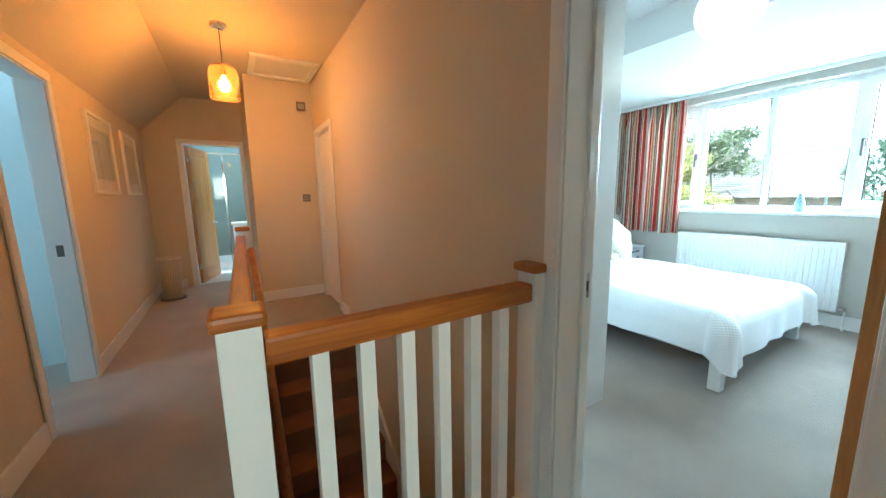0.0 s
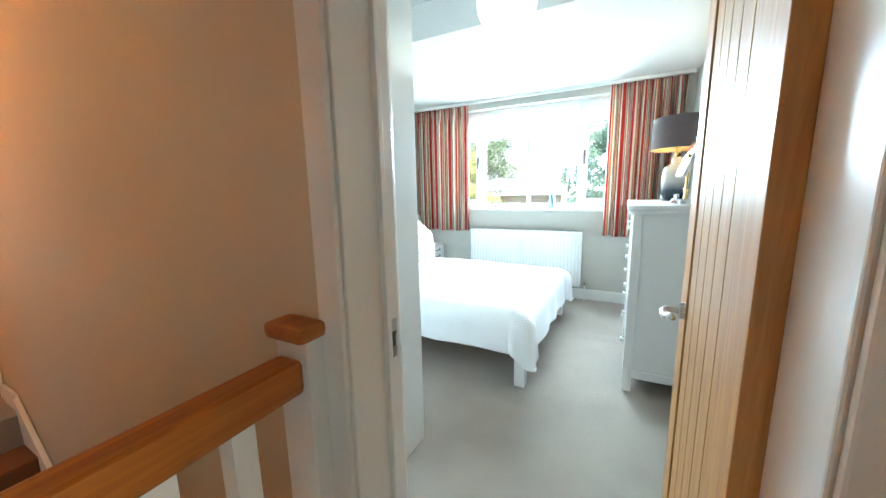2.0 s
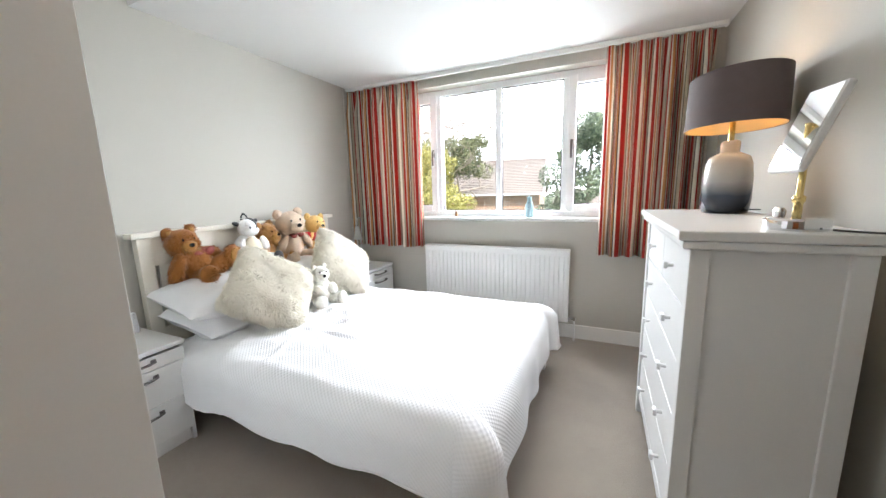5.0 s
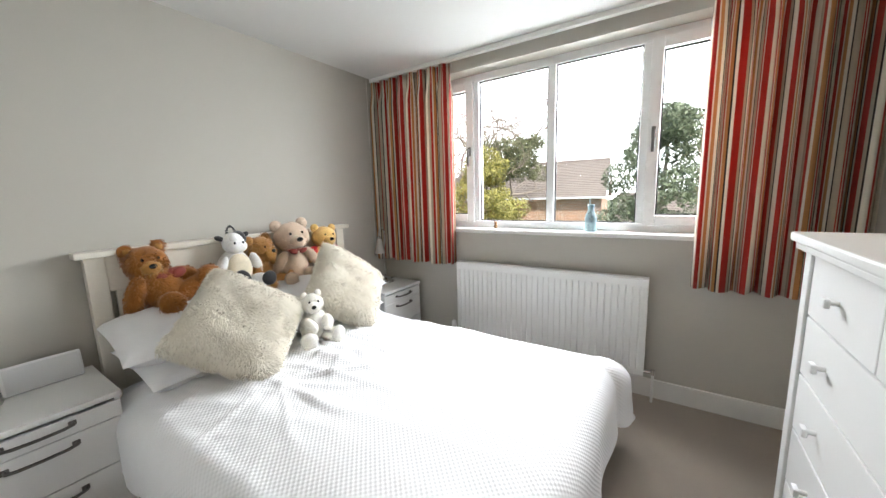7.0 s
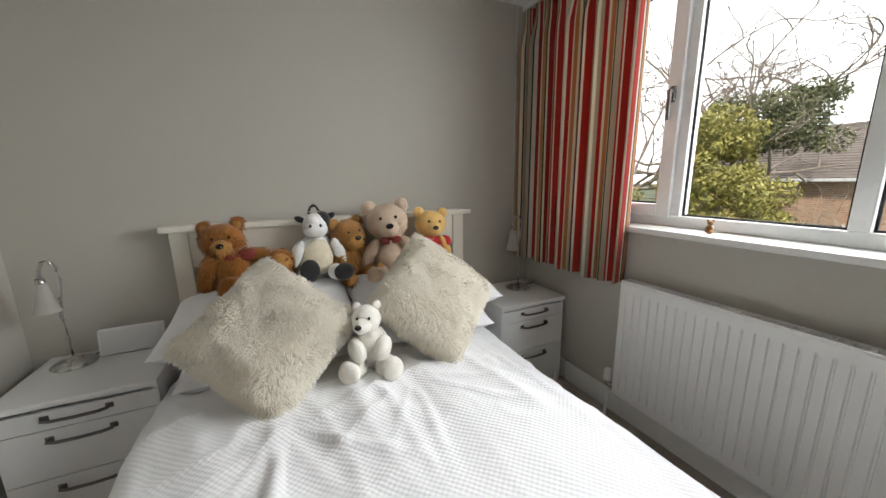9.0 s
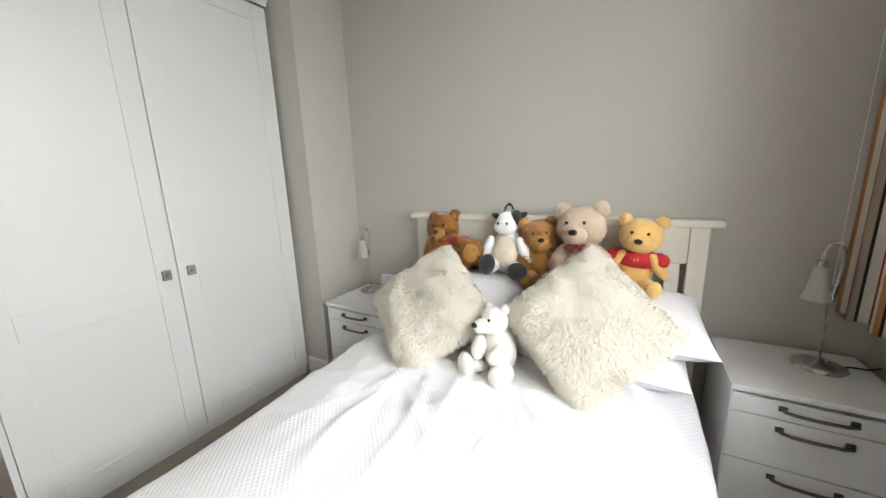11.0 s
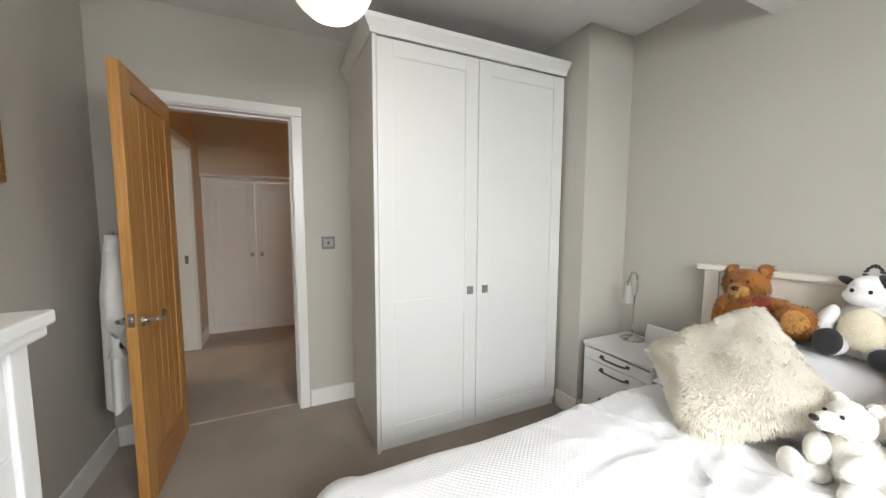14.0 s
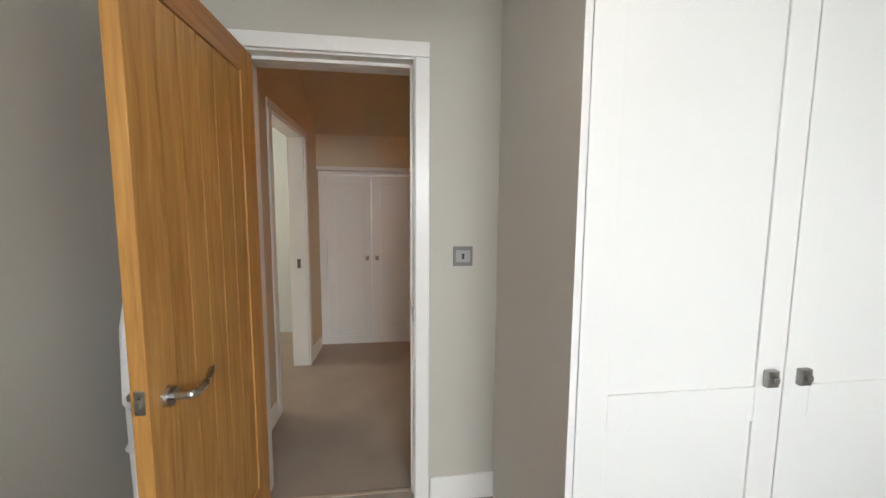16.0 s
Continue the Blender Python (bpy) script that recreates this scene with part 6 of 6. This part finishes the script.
def brick_courses(m, colour):
    """Lays stretcher courses of brick with pale joints over a plain material."""
    nt = m.node_tree
    tc = nt.nodes.new("ShaderNodeTexCoord")
    sp = nt.nodes.new("ShaderNodeSeparateXYZ")
    nt.links.new(tc.outputs["Object"], sp.inputs[0])
    cb = nt.nodes.new("ShaderNodeCombineXYZ")
    nt.links.new(uv_math(nt, "ADD", sp.outputs[0], sp.outputs[1]), cb.inputs[0])
    nt.links.new(sp.outputs[2], cb.inputs[1])
    br = nt.nodes.new("ShaderNodeTexBrick")
    br.inputs["Color1"].default_value = (*[c * 0.8 for c in colour], 1)
    br.inputs["Color2"].default_value = (*[min(c * 1.25, 1) for c in colour], 1)
    br.inputs["Mortar"].default_value = (0.48, 0.40, 0.32, 1)
    br.inputs["Scale"].default_value = 1.0
    br.inputs["Mortar Size"].default_value = 0.012
    br.inputs["Brick Width"].default_value, br.inputs["Row Height"].default_value = 0.225, 0.075
    nt.links.new(cb.outputs[0], br.inputs["Vector"])
    nt.links.new(br.outputs["Color"], nt.nodes["Principled BSDF"].inputs["Base Color"])


brick_courses(BRICK, (0.46, 0.25, 0.14))
RTILE = mat("brown_roof_tile", (0.25, 0.215, 0.185), 0.8, vary=0.3, scale=3.0, bump=0.4, bscale=25)


def house(at, label):
    """A gabled brick house whose ridge runs along local x; 8.5 m long."""
    r = thing("house", label, "house", at)
    L, D, E, R = 8.5, 7.0, 3.85, 5.75
    bm = box(0, 0, 0, L, D, E)
    for x in (0.0, L):
        vv = [bm.verts.new((x, y, z)) for y, z in ((0, E), (D, E), (D / 2, R - 0.1))]
        bm.faces.new(vv)
    part("brick_wall", bm, BRICK, r)
    sl = math.hypot(D / 2 + 0.3, R - E + 0.15)
    for s in (0, 1):
        bm = bmesh.new()
        rows, colsn = 22, 1
        for k in range(rows):
            t0, t1 = k / rows, (k + 1) / rows
            ya = -0.3 + (D / 2 + 0.3) * t0
            yb = -0.3 + (D / 2 + 0.3) * t1 + 0.03
            za = E - 0.15 + (R - E + 0.15) * t0 + 0.05
            zb = E - 0.15 + (R - E + 0.15) * t1 + 0.02
            if s:
                ya, yb = D - ya, D - yb
            q = [bm.verts.new(p) for p in ((-0.2, ya, za), (L + 0.2, ya, za), (L + 0.2, yb, zb), (-0.2, yb, zb))]
            q2 = [bm.verts.new((p.co.x, p.co.y, p.co.z - 0.06)) for p in q]
            bm.faces.new(q)
            bm.faces.new(q2[::-1])
            for i in range(4):
                j = (i + 1) % 4
                bm.faces.new((q[j], q[i], q2[i], q2[j]))
        bmesh.ops.recalc_face_normals(bm, faces=bm.faces)
        part("roof_slope", bm, RTILE, r)
    part("ridge", rod((-0.2, D / 2, R + 0.02), (L + 0.2, D / 2, R + 0.02), 0.1, 0.1, 10), RTILE, r)
    part("gutter", box(-0.2, -0.42, E - 0.16, L + 0.2, -0.31, E - 0.06, 0.02), UPVC, r)
    for x in (0.9, L - 0.5):
        part("downpipe", rod((x, -0.1, 0.0), (x, -0.1, E - 0.1), 0.045, 0.045, 10), UPVC, r, "white plastic downpipe")
    part("bargeboard", tube([(L + 0.22, -0.3, E - 0.16), (L + 0.22, D / 2, R - 0.04), (L + 0.22, D + 0.3, E - 0.16)], 0.06, 6), UPVC, r)
    for x0 in (1.2, 4.6):
        w = part("window", box(x0, -0.04, 1.0, x0 + 1.6, 0.02, 2.2), mat("dark_pane", (0.03, 0.035, 0.04), 0.1), r)
        part("frame", bx(bx(box(x0 - 0.06, -0.06, 0.94, x0, -0.01, 2.26), x0 + 1.6, -0.06, 0.94, x0 + 1.66, -0.01, 2.26), x0, -0.06, 0.94, x0 + 1.6, -0.01, 1.0), UPVC, w)
    return r


house(pose(19.6, 11.8, GZ, 0, 0, -84), "brick house with brown tiled gable roof across the gardens")
hb = house(pose(26.0, 3.3, GZ - 2.0, 0, 0, -88), "distant brick house with brown tiled roof")


def leaves(name, centres, radii, count, size, material, seed, cone=0.0):
    """A crown of many small leaf blades in uneven clumps."""
    rs = np.random.RandomState(seed)
    VV, FF = [], []
    cs, rr = np.array(centres), np.array(radii)
    w = (rr ** 2) / (rr ** 2).sum()
    pick = rs.choice(len(cs), count, p=w)
    d = rs.normal(size=(count, 3))
    d /= np.linalg.norm(d, axis=1)[:, None]
    rad = rr[pick] * (0.62 + 0.42 * rs.rand(count) ** 0.6)
    P = cs[pick] + d * rad[:, None] * np.array([1, 1, 0.85])
    a = rs.normal(size=(count, 3))
    a /= np.linalg.norm(a, axis=1)[:, None]
    b = np.cross(a, d + 0.3 * rs.normal(size=(count, 3)))
    b /= np.maximum(np.linalg.norm(b, axis=1), 1e-6)[:, None]
    s = size * (0.5 + rs.rand(count))[:, None]
    V = np.stack([P - a * s, P + b * s * 0.42, P + a * s, P - b * s * 0.42], 1).reshape(-1, 3)
    F = [(4 * i, 4 * i + 1, 4 * i + 2, 4 * i + 3) for i in range(count)]
    return pydata(name, V, F, [material], smooth=False)


def leaf_mat(name, c1, c2):
    m = bpy.data.materials.new(name)
    m.use_nodes = True
    nt = m.node_tree
    b = nt.nodes["Principled BSDF"]
    g = nt.nodes.new("ShaderNodeNewGeometry")
    cr = nt.nodes.new("ShaderNodeValToRGB")
    cr.color_ramp.elements[0].color, cr.color_ramp.elements[1].color = (*c1, 1), (*c2, 1)
    nt.links.new(g.outputs["Random Per Island"], cr.inputs["Fac"])
    nt.links.new(cr.outputs[0], b.inputs["Base Color"])
    b.inputs["Roughness"].default_value = 0.6
    return m


LAUREL = leaf_mat("dark_evergreen_leaf", (0.06, 0.085, 0.045), (0.28, 0.33, 0.20))
CONIFER = leaf_mat("golden_conifer_leaf", (0.15, 0.15, 0.03), (0.52, 0.47, 0.13))
PINE = leaf_mat("blue_green_needle", (0.06, 0.075, 0.03), (0.26, 0.27, 0.13))
TWIG = leaf_mat("dry_twig", (0.28, 0.22, 0.15), (0.5, 0.42, 0.3))
BARK = mat("grey_bark", (0.30, 0.25, 0.20), 0.9, vary=0.3, scale=8, bump=1.0, bscale=40)


def limb(V, F, p, q, r0, r1, n=5):
    p, q = Vector(p), Vector(q)
    rot = (q - p).to_track_quat("Z", "Y")
    o = len(V)
    for c, r in ((p, r0), (q, r1)):
        for k in range(n):
            a = 2 * math.pi * k / n
            V.append(tuple(c + rot @ Vector((r * math.cos(a), r * math.sin(a), 0))))
    for k in range(n):
        j = (k + 1) % n
        F.append((o + k, o + j, o + n + j, o + n + k))


def grow(V, F, p, d, length, r, depth, rnd, bend=0.35):
    """A branch that wanders in smooth bends and forks."""
    steps = 7
    sway = Vector((rnd.gauss(0, 1), rnd.gauss(0, 1), rnd.gauss(0.1, 0.8)))
    for s in range(steps):
        sway = sway * 0.6 + Vector((rnd.gauss(0, 1), rnd.gauss(0, 1), rnd.gauss(0.1, 0.8))) * 0.6
        d = (d + sway * bend * 0.42).normalized()
        q = p + d * (length / steps)
        limb(V, F, p, q, r * (1 - 0.08 * s), r * (1 - 0.08 * (s + 1)), 5 if r > 0.02 else 3)
        p = q
        if depth and s >= 2 and rnd.random() < 0.72:
            side = Vector((rnd.gauss(0, 1), rnd.gauss(0, 1), rnd.gauss(0.15, 0.6))).normalized()
            grow(V, F, p, (d * 0.75 + side * 0.7).normalized(), length * rnd.uniform(0.45, 0.7), r * 0.55, depth - 1, rnd, bend)


def tree_base(name, label, x, y, h, r):
    t = thing(name, label, "tree", pose(x, y, GZ))
    V, F = [], []
    rnd = random.Random(int(x * 10))
    p = Vector((0, 0, -0.05))
    for k in range(6):
        q = Vector((rnd.gauss(0, 0.06), rnd.gauss(0, 0.06), h * (k + 1) / 6))
        limb(V, F, p, q, r * (1 - k / 7.5), r * (1 - (k + 1) / 7.5), 9)
        p = q
    ob = new("trunk", pydata("trunk", V, F, [BARK]))
    ob.parent = t
    return t


# broad dark evergreen
t = tree_base("evergreen_tree", "dense dark evergreen tree in the garden", 12.6, 0.75, 5.0, 0.16)
rnd = random.Random(4)
cs, rr = [], []
for k in range(60):
    z = rnd.uniform(1.0, 6.0)
    R = 1.35 * math.sin(min(max((6.4 - z) / 6.0, 0.03), 1) * 2.4) + 0.1
    a = rnd.uniform(0, 6.283)
    q = rnd.uniform(0.3, 1) * R
    cs.append((q * math.cos(a), q * math.sin(a), z))
    rr.append(rnd.uniform(0.25, 0.5))
ob = new("crown", leaves("crown", cs, rr, 34000, 0.046, LAUREL, 21))
ob.parent = t
tagged(ob, kind="stuff")
# golden conifer and pine
for nm, lab, x, y, h, R0, cnt, mt, sd in (("conifer", "golden green conifer in the garden", 12.4, 5.5, 5.35, 1.7, 42000, CONIFER, 31), ("pine_tree", "blue-green pine behind the conifer", 14.8, 5.6, 6.1, 1.45, 16000, PINE, 32), ("hedge_tree", "golden green conifer by the fence", 12.0, 8.2, 4.5, 1.2, 26000, CONIFER, 33)):
    t = tree_base(nm, lab, x, y, h * 0.8, 0.12)
    rnd = random.Random(sd)
    cs, rr = [], []
    for k in range(70 if nm == "pine_tree" else 130):
        z = rnd.uniform(0.3, h)
        if nm == "pine_tree":
            z = rnd.uniform(4.7, 5.9)
        R = R0 * (1 - (z / h) ** 1.6 * (0.75 if nm != "pine_tree" else 0.2))
        a = rnd.uniform(0, 6.283)
        q = rnd.uniform(0.35, 1) * R
        cs.append((q * math.cos(a), q * math.sin(a), z))
        rr.append(rnd.uniform(0.14, 0.40))
    ob = new("crown", leaves("crown", cs, rr, cnt, 0.045, mt, sd))
    ob.parent = t
    tagged(ob, kind="stuff")
# bare tree with long wandering branches
for x, y, h, sd in ((16.5, 8.2, 4.2, 8), (16.0, 11.0, 3.6, 9)):
    t = tree_base("bare_tree", "leafless tree with long twisting branches", x, y, h, 0.24)
    V, F = [], []
    rnd = random.Random(sd)
    for k in range(9):
        a = 2 * math.pi * k / 9 + rnd.uniform(-0.3, 0.3)
        grow(V, F, Vector((0, 0, h * rnd.uniform(0.75, 0.97))), Vector((math.cos(a) * 0.8, math.sin(a) * 0.8, rnd.uniform(0.45, 1.1))).normalized(), rnd.uniform(3.6, 4.8), 0.075, 4, rnd, 0.6)
    ob = new("branches", pydata("branches", V, F, [BARK]))
    ob.parent = t
    tagged(ob, kind="stuff")
# twiggy winter shrub before the house
t = tree_base("winter_shrub", "leafless twiggy shrub before the brick house", 13.6, 3.9, 2.2, 0.05)
V, F = [], []
rnd = random.Random(15)
for k in range(60):
    a = rnd.uniform(0, 6.283)
    grow(V, F, Vector((0, 0, rnd.uniform(0.2, 2.0))), Vector((math.cos(a), math.sin(a), rnd.uniform(0.5, 1.8))).normalized(), rnd.uniform(1.0, 1.7), 0.013, 2, rnd, 0.6)
ob = new("branches", pydata("branches", V, F, [TWIG]))
ob.parent = t
tagged(ob, kind="stuff")
